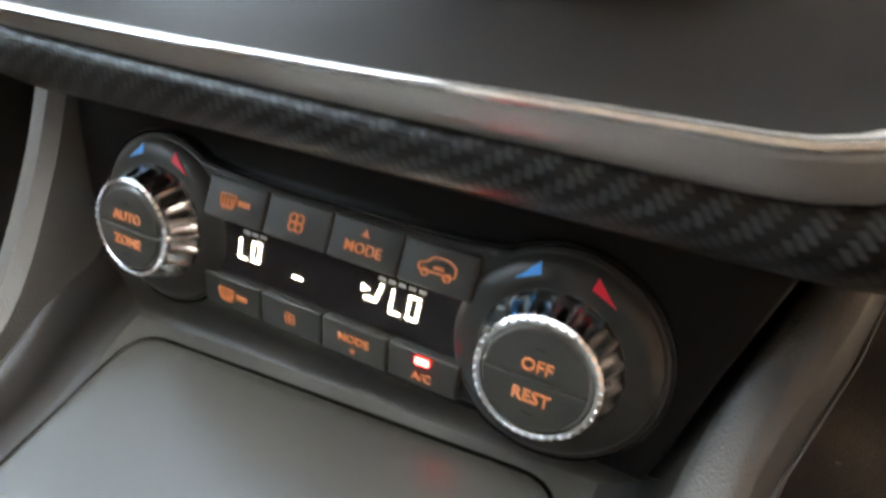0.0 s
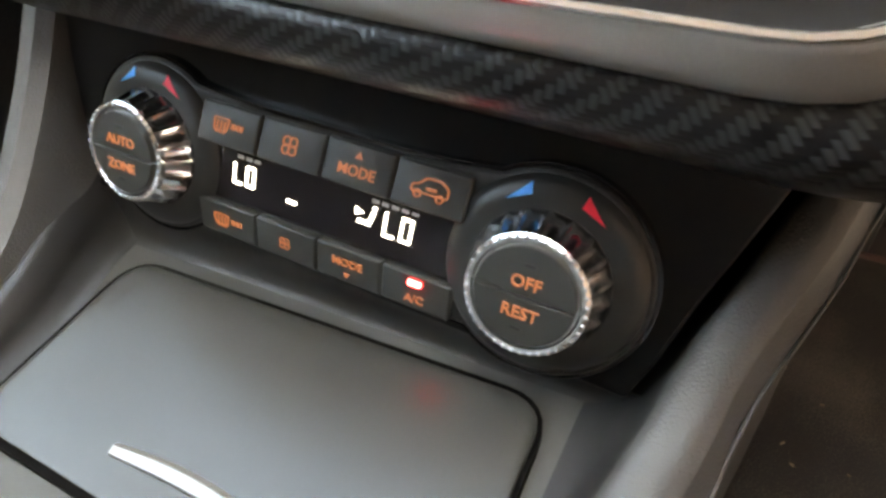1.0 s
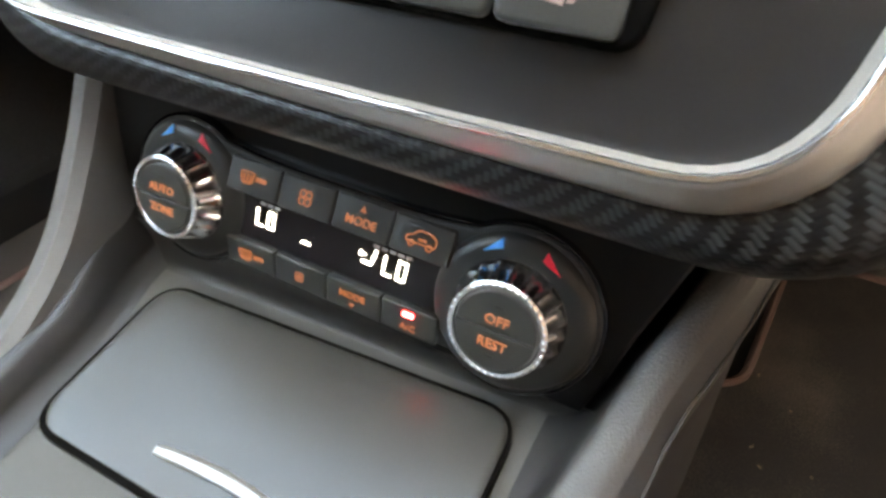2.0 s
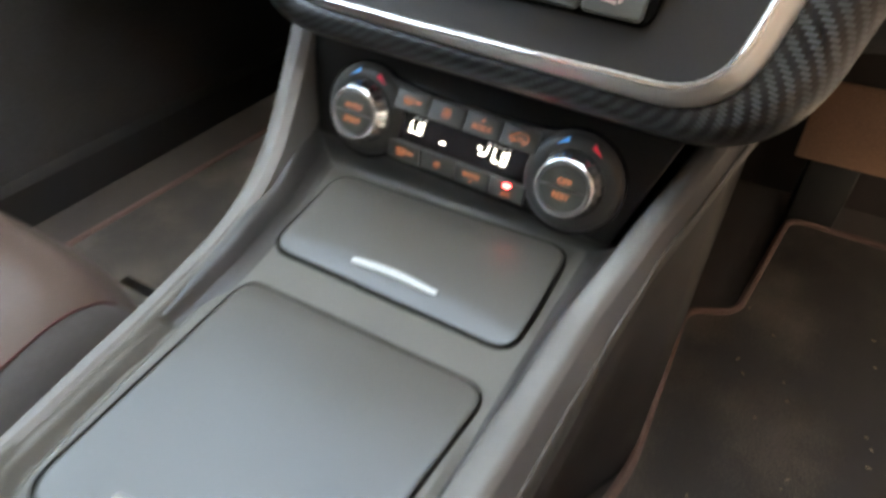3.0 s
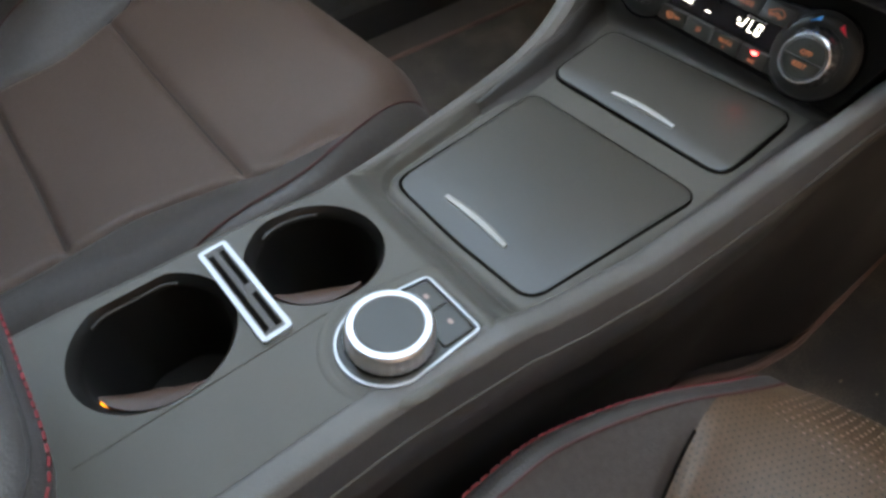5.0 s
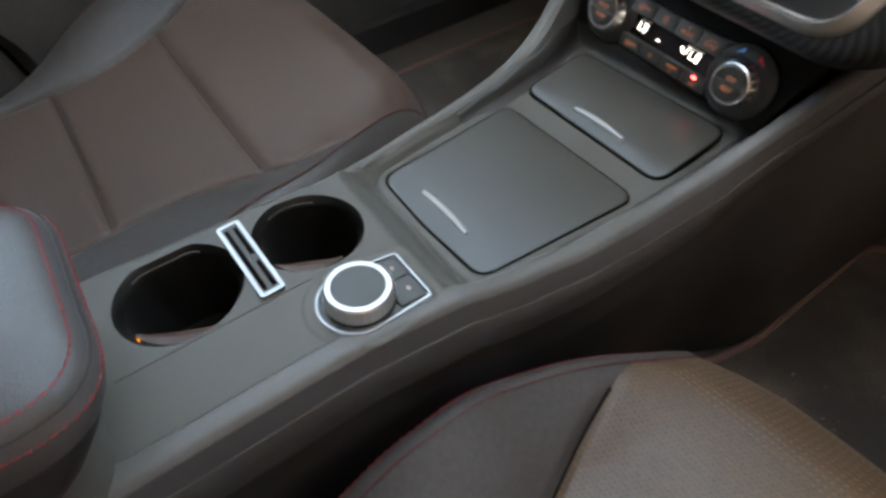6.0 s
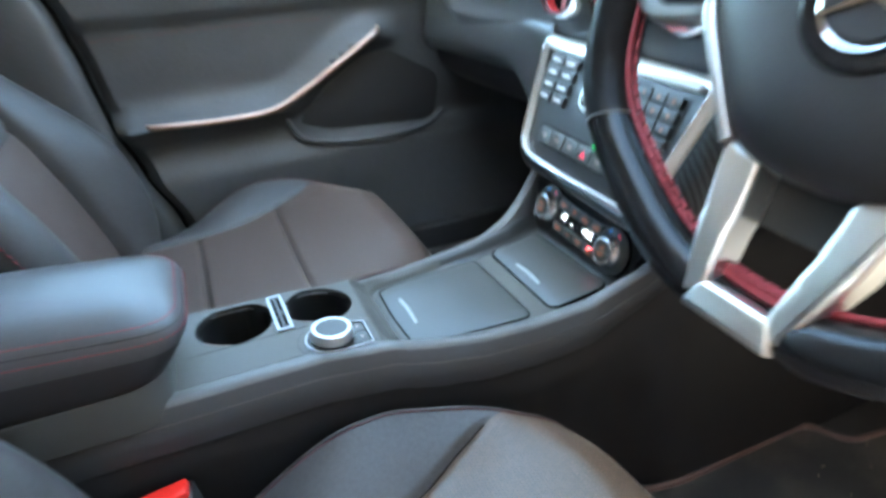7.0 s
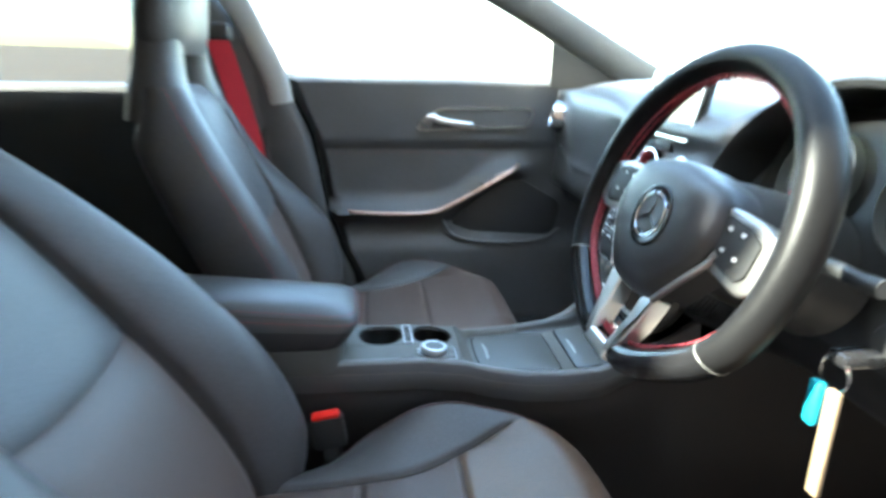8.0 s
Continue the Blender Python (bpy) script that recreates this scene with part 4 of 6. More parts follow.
def climate_outline(g=0.0):
    """Two round lobes joined by a straight band."""
    pts = []
    R = 0.0285 + g
    for a in np.linspace(-2.25, 0.84 + math.pi / 2 - 0.25, 34):
        pts.append((KX + R * math.cos(a), -0.0006 + R * math.sin(a)))
    pts += [(0.036, 0.0212 + g), (0.02, 0.0205 + g), (-0.02, 0.0205 + g), (-0.036, 0.0212 + g)]
    for a in np.linspace(math.pi - 0.84 - math.pi / 2 + 0.25, math.pi + 2.25, 34):
        pts.append((-KX + R * math.cos(a), -0.0006 + R * math.sin(a)))
    pts += [(-0.036, -0.0225 - g), (-0.02, -0.0222 - g), (0.02, -0.0222 - g), (0.036, -0.0225 - g)]
    return [Vector(p) for p in pts]


part("backing", prism([Vector(p) for p in ((-0.104, -0.027), (0.096, -0.029), (0.100, -0.018), (0.1050, 0.003), (0.110, 0.020), (0.118, 0.05), (-0.122, 0.05), (-0.112, 0.0))], -0.020, -0.0035, PM, 0.0012), M_CUP, climate, "satin black surround")
# hollow apron between the tray lid and the panel
secs = []
for i in range(41):
    x = -0.106 + 0.208 * i / 40
    top = PM @ Vector((x, -0.026, -0.0034))
    foot = Vector((top.x, -0.0105, deck_height(top.x, -0.0105) - 0.0004))
    secs.append(spline([foot, foot.lerp(top, 0.12) + Vector((0, 0.0050, -0.0008)), foot.lerp(top, 0.42) + Vector((0, 0.0062, 0)), foot.lerp(top, 0.75) + Vector((0, 0.0034, 0.0004)), top], 4))
part("apron", loft(secs), M_APRON, climate, "dark soft-touch apron under the panel", 60)
part("faceplate", prism(climate_outline(), -0.004, 0.0015, PM, 0.0012), M_DARK, climate, "satin black faceplate")
rimo = climate_outline(0.0012)
part("face_rim", frame_ring(rimo, inset(rimo, 0.0014), -0.004, 0.0004, PM), M_GLOSS, climate, "gloss black rim")

EDGES = [-0.0470, -0.0236, -0.0004, 0.0226, 0.0452]
part("display", prism(rounded([(-0.05, -0.0104), (0.05, -0.0104), (0.05, 0.0074), (-0.05, 0.0074)], 0.002, 3), 0.0005, 0.0020, PM), M_LCD, climate, "dark glossy display window")


def icon_bars(cx, cy, kind):
    """Small printed symbols."""
    bm = bmesh.new()
    if kind == "fan":
        for a in (45, 135, 225, 315):
            ox, oy = 0.0017 * math.cos(radians(a)), 0.0017 * math.sin(radians(a))
            o = [Vector((cx + ox + p.x * 0.9, cy + oy + p.y)) for p in circle(0, 0, 0.0016, 12)]
            frame_ring(o, inset(o, 0.0004), 0.0, 0.0004, bm=bm)
    elif kind in ("demist", "rear"):
        o = rounded([(cx - 0.0045, cy - 0.002), (cx + 0.0005, cy - 0.002), (cx + 0.0012, cy + 0.0022), (cx - 0.0052, cy + 0.0022)], 0.0008, 3)
        frame_ring(o, inset(o, 0.0004), 0.0, 0.0004, bm=bm)
        for i in range(3):
            x = cx - 0.0035 + 0.0014 * i
            prism([Vector(p) for p in ((x, cy - 0.0026), (x + 0.0004, cy - 0.0026), (x + 0.0004, cy + 0.0012), (x, cy + 0.0012))], 0.0, 0.0004, bm=bm)
        for i in range(3):
            x = cx + 0.0020 + 0.0016 * i
            prism([Vector(p) for p in ((x, cy - 0.0006), (x + 0.0011, cy - 0.0006), (x + 0.0011, cy + 0.0011), (x, cy + 0.0011))], 0.0, 0.0004, bm=bm)
    elif kind == "car":
        o = rounded([(cx - 0.0056, cy - 0.0016), (cx + 0.0056, cy - 0.0016), (cx + 0.0056, cy + 0.0014), (cx + 0.003, cy + 0.003), (cx - 0.0015, cy + 0.003), (cx - 0.0035, cy + 0.0010), (cx - 0.0056, cy + 0.0006)], 0.0008, 3)
        frame_ring(o, inset(o, 0.00045), 0.0, 0.0004, bm=bm)
        for x in (-0.0033, 0.0033):
            o = circle(cx + x, cy - 0.0018, 0.0012, 12)
            frame_ring(o, inset(o, 0.0004), 0.0, 0.0005, bm=bm)
        prism([Vector(p) for p in ((cx - 0.001, cy - 0.0004), (cx + 0.002, cy - 0.0004), (cx + 0.002, cy + 0.0004), (cx - 0.001, cy + 0.0004))], 0.0, 0.0004, bm=bm)
    return bm


def triangle(cx, cy, s, up=1):
    bm = prism([Vector((cx - s, cy - up * s * 0.7)), Vector((cx + s, cy - up * s * 0.7)), Vector((cx, cy + up * s))][::1 if up > 0 else -1], 0.0, 0.0004)
    return bm


def place(bm, m):
    bmesh.ops.transform(bm, matrix=m, verts=bm.verts)
    return bm


TOP = PM @ Matrix.Translation((0, 0.014, 0.0042)) @ Matrix.Rotation(-math.atan2(0.0032, 0.012), 4, "X") @ Matrix.Translation((0, -0.014, 0.0001))
LOW = PM @ Matrix.Translation((0, -0.017, 0.0040)) @ Matrix.Rotation(math.atan2(0.0018, 0.0116), 4, "X") @ Matrix.Translation((0, 0.017, 0.0001))
for row, y0, y1, zt in ((0, 0.0080, 0.0200, 0.0058), (1, -0.0228, -0.0112, 0.0040)):
    for i in range(4):
        x0, x1 = EDGES[i] + 0.0003, EDGES[i + 1] - 0.0003
        key = part("button", prism(rounded([(x0, y0), (x1, y0), (x1, y1), (x0, y1)], 0.0008, 2), 0.0, zt, PM, 0.0008, height=(lambda x, y: -0.0032 * (y - 0.008) / 0.012) if row == 0 else (lambda x, y: 0.0018 * (y + 0.017) / 0.0116)), M_BUTTON, climate, "satin black push button")
        cx, cy = (x0 + x1) / 2, (y0 + y1) / 2
        base = TOP if row == 0 else LOW
        if row == 0:
            if i == 0:
                part("symbol", place(icon_bars(cx - 0.0005, cy, "demist"), base), M_AMBER, key, "amber symbol", 0)
            elif i == 1:
                part("symbol", place(icon_bars(cx, cy, "fan"), base), M_AMBER, key, "amber symbol", 0)
            elif i == 2:
                part("lettering", letters("MODE", 0.0043, base @ Matrix.Translation((cx, cy - 0.0015, 0))), M_AMBER, key, "amber word MODE", 0)
                part("symbol", place(triangle(cx, cy + 0.0030, 0.0012), base), M_AMBER, key, "amber symbol", 0)
            else:
                part("symbol", place(icon_bars(cx, cy, "car"), base), M_AMBER, key, "amber symbol", 0)
        else:
            if i == 0:
                part("symbol", place(icon_bars(cx, cy, "rear"), base), M_AMBER, key, "amber symbol", 0)
            elif i == 1:
                part("symbol", place(place(icon_bars(0, 0, "fan"), Matrix.Scale(0.72, 4)), base @ Matrix.Translation((cx, cy, 0))), M_AMBER, key, "amber symbol", 0)
            elif i == 2:
                part("lettering", letters("MODE", 0.0038, base @ Matrix.Translation((cx, cy + 0.0010, 0))), M_AMBER, key, "amber word MODE", 0)
                part("symbol", place(triangle(cx, cy - 0.0030, 0.0010, -1), base), M_AMBER, key, "amber symbol", 0)
            else:
                part("lettering", letters("A/C", 0.0038, base @ Matrix.Translation((cx, cy - 0.0024, 0))), M_AMBER, key, "amber letters A/C", 0)
                part("indicator", prism(rounded([(cx - 0.0021, cy + 0.0024), (cx + 0.0021, cy + 0.0024), (cx + 0.0021, cy + 0.0042), (cx - 0.0021, cy + 0.0042)], 0.0005, 2), 0, 0.0006, LOW), M_LEDRED, key, "lit red lamp")

DISP = PM @ Matrix.Translation((0, 0, 0.0021))


def segment_digit(ch, x0, cy, h):
    """One slanted figure of a segment display."""
    w, t = h * 0.50, h * 0.10
    lean = lambda pts: [Vector((x0 + p + q * 0.06, cy - h / 2 + q)) for p, q in pts]
    if ch == "L":
        return prism(lean([(0, 0), (w, 0), (w, t), (t, t), (t, h), (0, h)]), 0, 0.0003)
    return frame_ring(lean([(0, 0), (w, 0), (w, h), (0, h)]), lean([(t, t), (w - t, t), (w - t, h - t), (t, h - t)]), 0, 0.0003)


for cx, cy, h in ((-0.0298, -0.0006, 0.0068), (0.0257, -0.0006, 0.0074)):
    for k, ch in enumerate("LO"):
        part("digit", place(segment_digit(ch, cx + (k - 1) * h * 0.74, cy, h), DISP), M_WHITE, climate, "lit white display letter " + ch, 0)
bm = prism([Vector(p) for p in ((-0.0136, -0.0043), (-0.0100, -0.0043), (-0.0100, -0.0034), (-0.0136, -0.0034))], 0, 0.0003, DISP)
part("fan_bar", bm, M_WHITE, climate, "lit white bar", 0)
bm = bmesh.new()
for pts in (((0.0118, -0.0026), (0.0160, -0.0026), (0.0160, -0.0016), (0.0118, -0.0016)), ((0.0152, -0.0020), (0.0163, -0.0020), (0.0175, 0.0018), (0.0164, 0.0018)), ((0.0108, -0.0004), (0.0136, 0.0006), (0.0108, 0.0018)), ((0.0166, 0.0024), (0.0177, 0.0024), (0.0178, 0.0034), (0.0167, 0.0034))):
    prism([Vector(p) for p in pts], 0, 0.0003, DISP, bm=bm)
part("airflow_symbol", bm, M_WHITE, climate, "lit white airflow symbol", 0)
for cx, n in ((-0.028, 3), (0.024, 5)):
    for i in range(n):
        x = cx - 0.0016 * n + 0.0032 * i
        part("legend", prism([Vector(p) for p in ((x, 0.0046), (x + 0.0022, 0.0046), (x + 0.0022, 0.0056), (x, 0.0056))], 0, 0.0003, DISP), M_GREYPRINT, climate, "pale printed legend", 0)

DOME = [(0.0190, 0.0048), (0.0208, 0.0049), (0.0232, 0.0045), (0.0254, 0.0036), (0.0268, 0.0022)]
for side in (-1, 1):
    C = PM @ Matrix.Translation((side * KX, -0.0006, 0))
    part("collar", lathe([(0.0276, -0.002), (0.0275, 0.0006), (0.0268, 0.0022), (0.0254, 0.0036), (0.0232, 0.0045), (0.0208, 0.0049), (0.0190, 0.0048), (0.0183, 0.0040), (0.0181, -0.002)], C, 72), M_COLLAR, climate, "satin black collar")
    CW = C
    C = C @ Matrix.Diagonal((0.86, 0.86, 0.88, 1))
    kn = part("temperature_knob", lathe([(0.0186, 0.002), (0.0186, 0.0052), (0.0178, 0.0060), (0.0174, 0.0150), (0.0165, 0.0165)], C, 56), M_BRIGHT, climate, "fluted chrome temperature knob", 30)
    n, secs = 120, []
    for r, z, g in ((0.0216, 0.0038, 0), (0.0220, 0.0050, 0.4), (0.0207, 0.0100, 1), (0.0190, 0.0142, 1), (0.0188, 0.0156, 0.5), (0.0184, 0.0168, 0), (0.0174, 0.0175, 0), (0.0162, 0.0174, 0), (0.0156, 0.0166, 0)):
        cut = [r - 0.0015 * g * (0, 0, 0.8, 1, 1, 0.8)[i % 6] for i in range(n)]
        secs.append([C @ Vector((cut[i] * math.cos(2 * math.pi * i / n), cut[i] * math.sin(2 * math.pi * i / n), z)) for i in range(n)])
    part("knob_ring", loft(secs, True), M_KNOB, kn, "bright chrome fluted ring", 25)
    bm = bmesh.new()
    for i in range(40):
        a = 2 * math.pi * i / 40
        box((-0.00050, -0.0006, -0.0008), (0.00050, 0.0006, 0.0009), 0.00015, C @ Matrix.Rotation(a, 4, "Z") @ Matrix.Translation((0, 0.0176, 0.0168)), 1, bm)
    part("knob_teeth", bm, M_BRIGHT, kn, "chrome teeth round the rim", 25)
    for half, word in ((1, "AUTO" if side < 0 else "OFF"), (-1, "ZONE" if side < 0 else "REST")):
        arc = [(0.0149 * math.cos(a), half * (0.0003 + 0.0146 * math.sin(a))) for a in np.linspace(0, math.pi, 26)]
        arc = arc if half > 0 else arc[::-1]
        pad = part("knob_key", prism([Vector(p) for p in arc], 0.014, 0.0182, C, 0.0004), M_BUTTON, kn, "matt black half-round key")
        part("lettering", letters(word, 0.0052 if side > 0 else 0.0050, C @ Matrix.Translation((0, half * 0.0047 - 0.0003, 0.0184))), M_AMBER, pad, "amber word %s" % word, 0)
        part("tell_tale", prism([Vector(p) for p in ((-0.0016, half * 0.0098 - 0.0004), (0.0016, half * 0.0098 - 0.0004), (0.0016, half * 0.0098 + 0.0004), (-0.0016, half * 0.0098 + 0.0004))], 0.0180, 0.0184, C), M_DARK, pad, "unlit lamp", 0)
    # blue and red wedges on the collar
    for k, mat, lab in ((-1, M_BLUEMARK, "blue wedge"), (1, M_REDMARK, "red wedge")):
        bm = bmesh.new()
        a0, a1 = radians(90 - k * 16), radians(90 - k * 34)
        R0, R1 = 0.0226, 0.0256
        pts = [(R0 * math.cos(a1), R0 * math.sin(a1)), (R0 * math.cos(a0), R0 * math.sin(a0)), (R1 * math.cos(a0), R1 * math.sin(a0))]
        vs = [bm.verts.new(CW @ Vector((x, y, lerp_table(DOME, math.hypot(x, y))[0] + z))) for z in (-0.0010, 0.0004) for x, y in pts]
        bm.faces.new(vs[:3])
        bm.faces.new(vs[3:])
        for i in range(3):
            bm.faces.new((vs[i], vs[(i + 1) % 3], vs[3 + (i + 1) % 3], vs[3 + i]))
        part("wedge", bm, mat, climate, lab, 0)


# ---- side rails that run from the dashboard down to the console ----
def side_rail(side, path, label):
    """A padded bar with a flat outer side; path: rows of x, y, z, width, depth."""
    pts = spline([Vector(p[:3]) for p in path], 6)
    wd = spline([Vector((p[3], p[4], 0)) for p in path], 6)
    secs = []
    for i, p in enumerate(pts):
        d = (pts[min(i + 1, len(pts) - 1)] - pts[max(i - 1, 0)]).normalized()
        s = Vector((1, 0, 0))
        u = s.cross(d).normalized()
        if u.z < 0:
            u = -u
        w, h = wd[i].x, wd[i].y
        prof = [(-0.5, -1), (-0.5, -0.25), (-0.42, -0.06), (-0.2, 0.0), (0.15, -0.01), (0.36, -0.07), (0.47, -0.22), (0.52, -0.5), (0.5, -0.56), (0.53, -0.60), (0.56, -1)]
        secs.append([p + s * (side * w * a) + u * (h * b) for a, b in prof])
    return part("side_rail", loft(secs, True, True), M_RAIL, console, label, 35)


side_rail(-1, [(-0.121, 0.012, 0.432, 0.022, 0.06), (-0.120, -0.012, 0.395, 0.022, 0.06), (-0.114, -0.045, 0.362, 0.022, 0.06), (-0.105, -0.09, 0.344, 0.02, 0.06), (-0.0945, -0.15, 0.3395, 0.018, 0.06), (-0.087, -0.20, 0.3385, 0.016, 0.05), (-0.080, -0.24, 0.3385, 0.013, 0.04), (-0.0755, -0.27, 0.340, 0.009, 0.03), (-0.070, -0.30, 0.344, 0.005, 0.02)], "grey padded rail")


# ---- seats ----
CUSHION = [(-0.62, 0.225), (-0.5, 0.232), (-0.38, 0.242), (-0.28, 0.256), (-0.2, 0.270), (-0.155, 0.272), (-0.125, 0.262), (-0.105, 0.238), (-0.095, 0.20), (-0.092, 0.14)]

EDGE = [(-0.66, 0.150), (-0.57, 0.178), (-0.496, 0.224), (-0.43, 0.266), (-0.39, 0.290), (-0.355, 0.304), (-0.31, 0.308), (-0.26, 0.299), (-0.22, 0.287), (-0.19, 0.279), (-0.165, 0.272), (-0.141, 0.262), (-0.12, 0.244), (-0.10, 0.192), (-0.092, 0.135)]


def seat(side, cx, label, centre, back_shift=0.0, lift=0.0, recline=0.0, low_edge=0.0, taper=0.0, inner=1.0, corner=0.03, front=0.0, outer=0.0):
    """A sports seat; side +1: its outer side lies towards +x."""
    st = thing("front_seat", label, "car seat", (cx, -0.4, 0.03), "front seats")

    def P(dx, y, z):
        return Vector((cx + side * dx, y, z))

    def edge_x(y):
        return 0.250 - 0.018 * smoothstep(-0.44, -0.52, y) - (0.058 - 0.6 * front) * smoothstep(-0.31, -0.11, y) - flare(y)

    def flare(y):
        """How far the side leans out below the upper seam, towards the front."""
        return taper * smoothstep(-0.36, -0.13, y)

    def edge_z(y):
        return smooth_table(EDGE, y)[0] + lift - 0.012 - low_edge * smoothstep(-0.21, -0.32, y) + front * smoothstep(-0.28, -0.19, y) * smoothstep(-0.095, -0.13, y)

    def seam_x(y):
        return min(edge_x(y), 0.148 + 0.070 * smoothstep(-0.42, -0.19, y))

    def top(y):
        return lerp_table(CUSHION, y)[0] + lift

    def ease(t):
        """Even steps drawn closer at both ends, where the seams lie."""
        return 0.5 * (2 * t) ** 1.6 if t < 0.5 else 1 - 0.5 * (2 - 2 * t) ** 1.6

    def dip(d, deep=0.006, w=0.007):
        return -deep * math.exp(-(d / w) ** 2)

    def set_back(dx, y):
        return y - corner * (abs(dx) / 0.24) ** 3 * smoothstep(-0.24, -0.10, y)

    def height(dx, y):
        """The cushion's top: a flat middle, side bolsters that fade out towards the front, creases along the seams."""
        a, b, d = seam_x(y), edge_x(y), abs(dx)
        full = smoothstep(0.0, 0.09, b - a)
        w = max(0.058, b - a)
        t = max(0.0, d - b + w) / w
        z = top(y) + (edge_z(y) - top(y)) * t ** 1.7 + 0.010 * full * math.sin(math.pi * min(1.0, t))
        return z + dip(d - a, 0.0065 * smoothstep(0.004, 0.03, b - a), 0.0042) - 0.006 * (1 - min(1, d / a) ** 2) * smoothstep(-0.15, -0.3, y)

    # centre panels, front to rear
    for y0, y1, mat, lab in ((-0.092, -0.310, centre, "dark perforated leather panel"), (-0.310, -0.458, M_BROWN, "dark brown leather panel"), (-0.458, -0.62, M_BROWN, "dark brown leather panel")):
        secs = []
        k = 34
        first = y0 == -0.092
        for i in range(k + 1):
            y = y0 + (y1 - y0) * (1 - (1 - (i / k) ** 1.6) ** 1.5 if first else ease(i / k))
            ends = min(abs(y - y1), 9 if first else abs(y - y0))
            row = []
            for j in range(45):
                dx = seam_x(y) * (2 * ease(j / 44) - 1)
                row.append(P(dx, set_back(dx, y), height(dx, y) + dip(ends, 0.0055, 0.0045) * smoothstep(0.0, 0.012, seam_x(y) - abs(dx))))
            secs.append(row)
        part("cushion_panel", loft(secs), mat, st, lab, 60)
        # dark thin tube painting the crease's shadow along the cross seam
        part("panel_seam_shade", tube([P(seam_x(y1) * (-0.985 + 1.97 * j / 30), set_back(seam_x(y1) * (-0.985 + 1.97 * j / 30), y1), height(seam_x(y1) * (-0.985 + 1.97 * j / 30), y1) - 0.0054) for j in range(31)], 0.0009, 6), M_ARMSHADE, st, "dark sunk seam")
    if centre is M_PERF:
        bm = bmesh.new()
        for y in np.linspace(-0.170, -0.112, 13):
            stitches([P(dx, set_back(dx, y), height(dx, y) + 0.0002) for dx in np.linspace(-0.94 * seam_x(y), 0.94 * seam_x(y), 60)], 0.0012, 0.0028, 0.00032, bm)
        tagged(part("stitching", bm, M_PALETHREAD, st, "rows of pale stitches along the front roll", 0), kind="stuff")
    # side bolsters, and below them a strip between two seams
    for s in (-1, 1):
        secs, strip, line, low = [], [], [], []
        for i in range(64):
            y = -0.66 + (0.66 - 0.094) * i / 63
            a, b = seam_x(y), edge_x(y)
            if y < -0.157:
                secs.append([P(s * (a + (b - a) * (j / 18) ** 1.5), set_back(a + (b - a) * (j / 18) ** 1.5, y), height(a + (b - a) * (j / 18) ** 1.5, y)) for j in range(19)])
            ze, yy = height(b, y), set_back(b, y)
            w = flare(y)
            pts = [(b - 0.0005, ze - 0.0008), (b + 0.0035 + 0.2 * w, ze - 0.0008 - 0.15 * w), (b + 0.0090 + 0.55 * w, ze - 0.0030 - 0.5 * w), (b + 0.0130 + 0.85 * w, ze - 0.0085 - 0.9 * w), (b + 0.0138 + w, ze - 0.0135 - 1.1 * w), (b + 0.0130 + w, ze - 0.018 - 1.2 * w), (b + 0.009 + w, ze - 0.055 - w), (b - 0.004 + w, min(0.12, ze - 0.06))]
            strip.append([P(s * x, yy, z) for x, z in pts])
            if y < -0.115:
                line.append(P(s * (b - 0.0002), yy, ze + 0.0004))
                low.append(P(s * (b + 0.0140 + 0.95 * w), yy, ze - 0.0115 - 0.95 * w))
        seam = [y for y in np.linspace(-0.60, -0.20, 40) if edge_x(y) - seam_x(y) > 0.012]
        part("bolster_seam", tube([P(s * seam_x(y), set_back(seam_x(y), y), height(seam_x(y), y) + 0.0003) for y in seam], 0.0009, 6), M_GAP, st, "dark sunk seam")
        part("bolster", loft(secs), M_LEATHER, st, "black leather bolster", 60)
        part("side_strip", loft(strip), M_LEATHER, st, "black leather side strip", 50)
        part("seam_cord", tube(line, 0.0009, 6), M_CORD, st, "dark red seam cord")
        tagged(part("stitching", stitches([p + Vector((0, 0, -0.0042)) for p in low], 0.0042, 0.0014, 0.0011, stitches(low, 0.0042, 0.0014, 0.0013)), M_THREAD, st, "red edge stitching", 0), kind="stuff")
    # skirts
    secs = []
    for i in range(25):
        t = i / 24
        dx = -0.198 + 0.396 * t
        yy = -0.092 - corner * (abs(dx) / 0.24) ** 3
        secs.append([P(dx, yy + 0.001, 0.155), P(dx, yy - 0.004, 0.13), P(dx, yy - 0.03, 0.10), P(dx, -0.2, 0.09)])
    part("front_skirt", loft(secs), M_LEATHER, st, "black leather front skirt")
    x0, x1 = sorted((cx - 0.235, cx + 0.235))
    part("base", box((x0, -0.62, 0.06), (x1, -0.17, 0.14), 0.015), M_LOWER, st, "black plastic seat base")
    for s in (-0.2, 0.2):
        part("runner", box((cx + s - 0.02, -0.70, 0.028), (cx + s + 0.02, -0.12, 0.062), 0.004), M_DARK, st, "black steel runner")

    # backrest: z, centre y, seam half width, outer half width, bolster rise
    B = [(0.20, -0.575, 0.140, 0.245, 0.040), (0.30, -0.600, 0.140, 0.252, 0.075), (0.42, -0.635, 0.142, 0.256, 0.090), (0.54, -0.675, 0.145, 0.254, 0.085), (0.64, -0.708, 0.140, 0.240, 0.062), (0.72, -0.735, 0.118, 0.210, 0.040), (0.78, -0.755, 0.090, 0.175, 0.022)]
    B = [(z, yc - recline * max(0, z - 0.35), sx, wx, rise) for z, yc, sx, wx, rise in B]
    zs = [0.20 + 0.58 * i / 36 for i in range(37)]

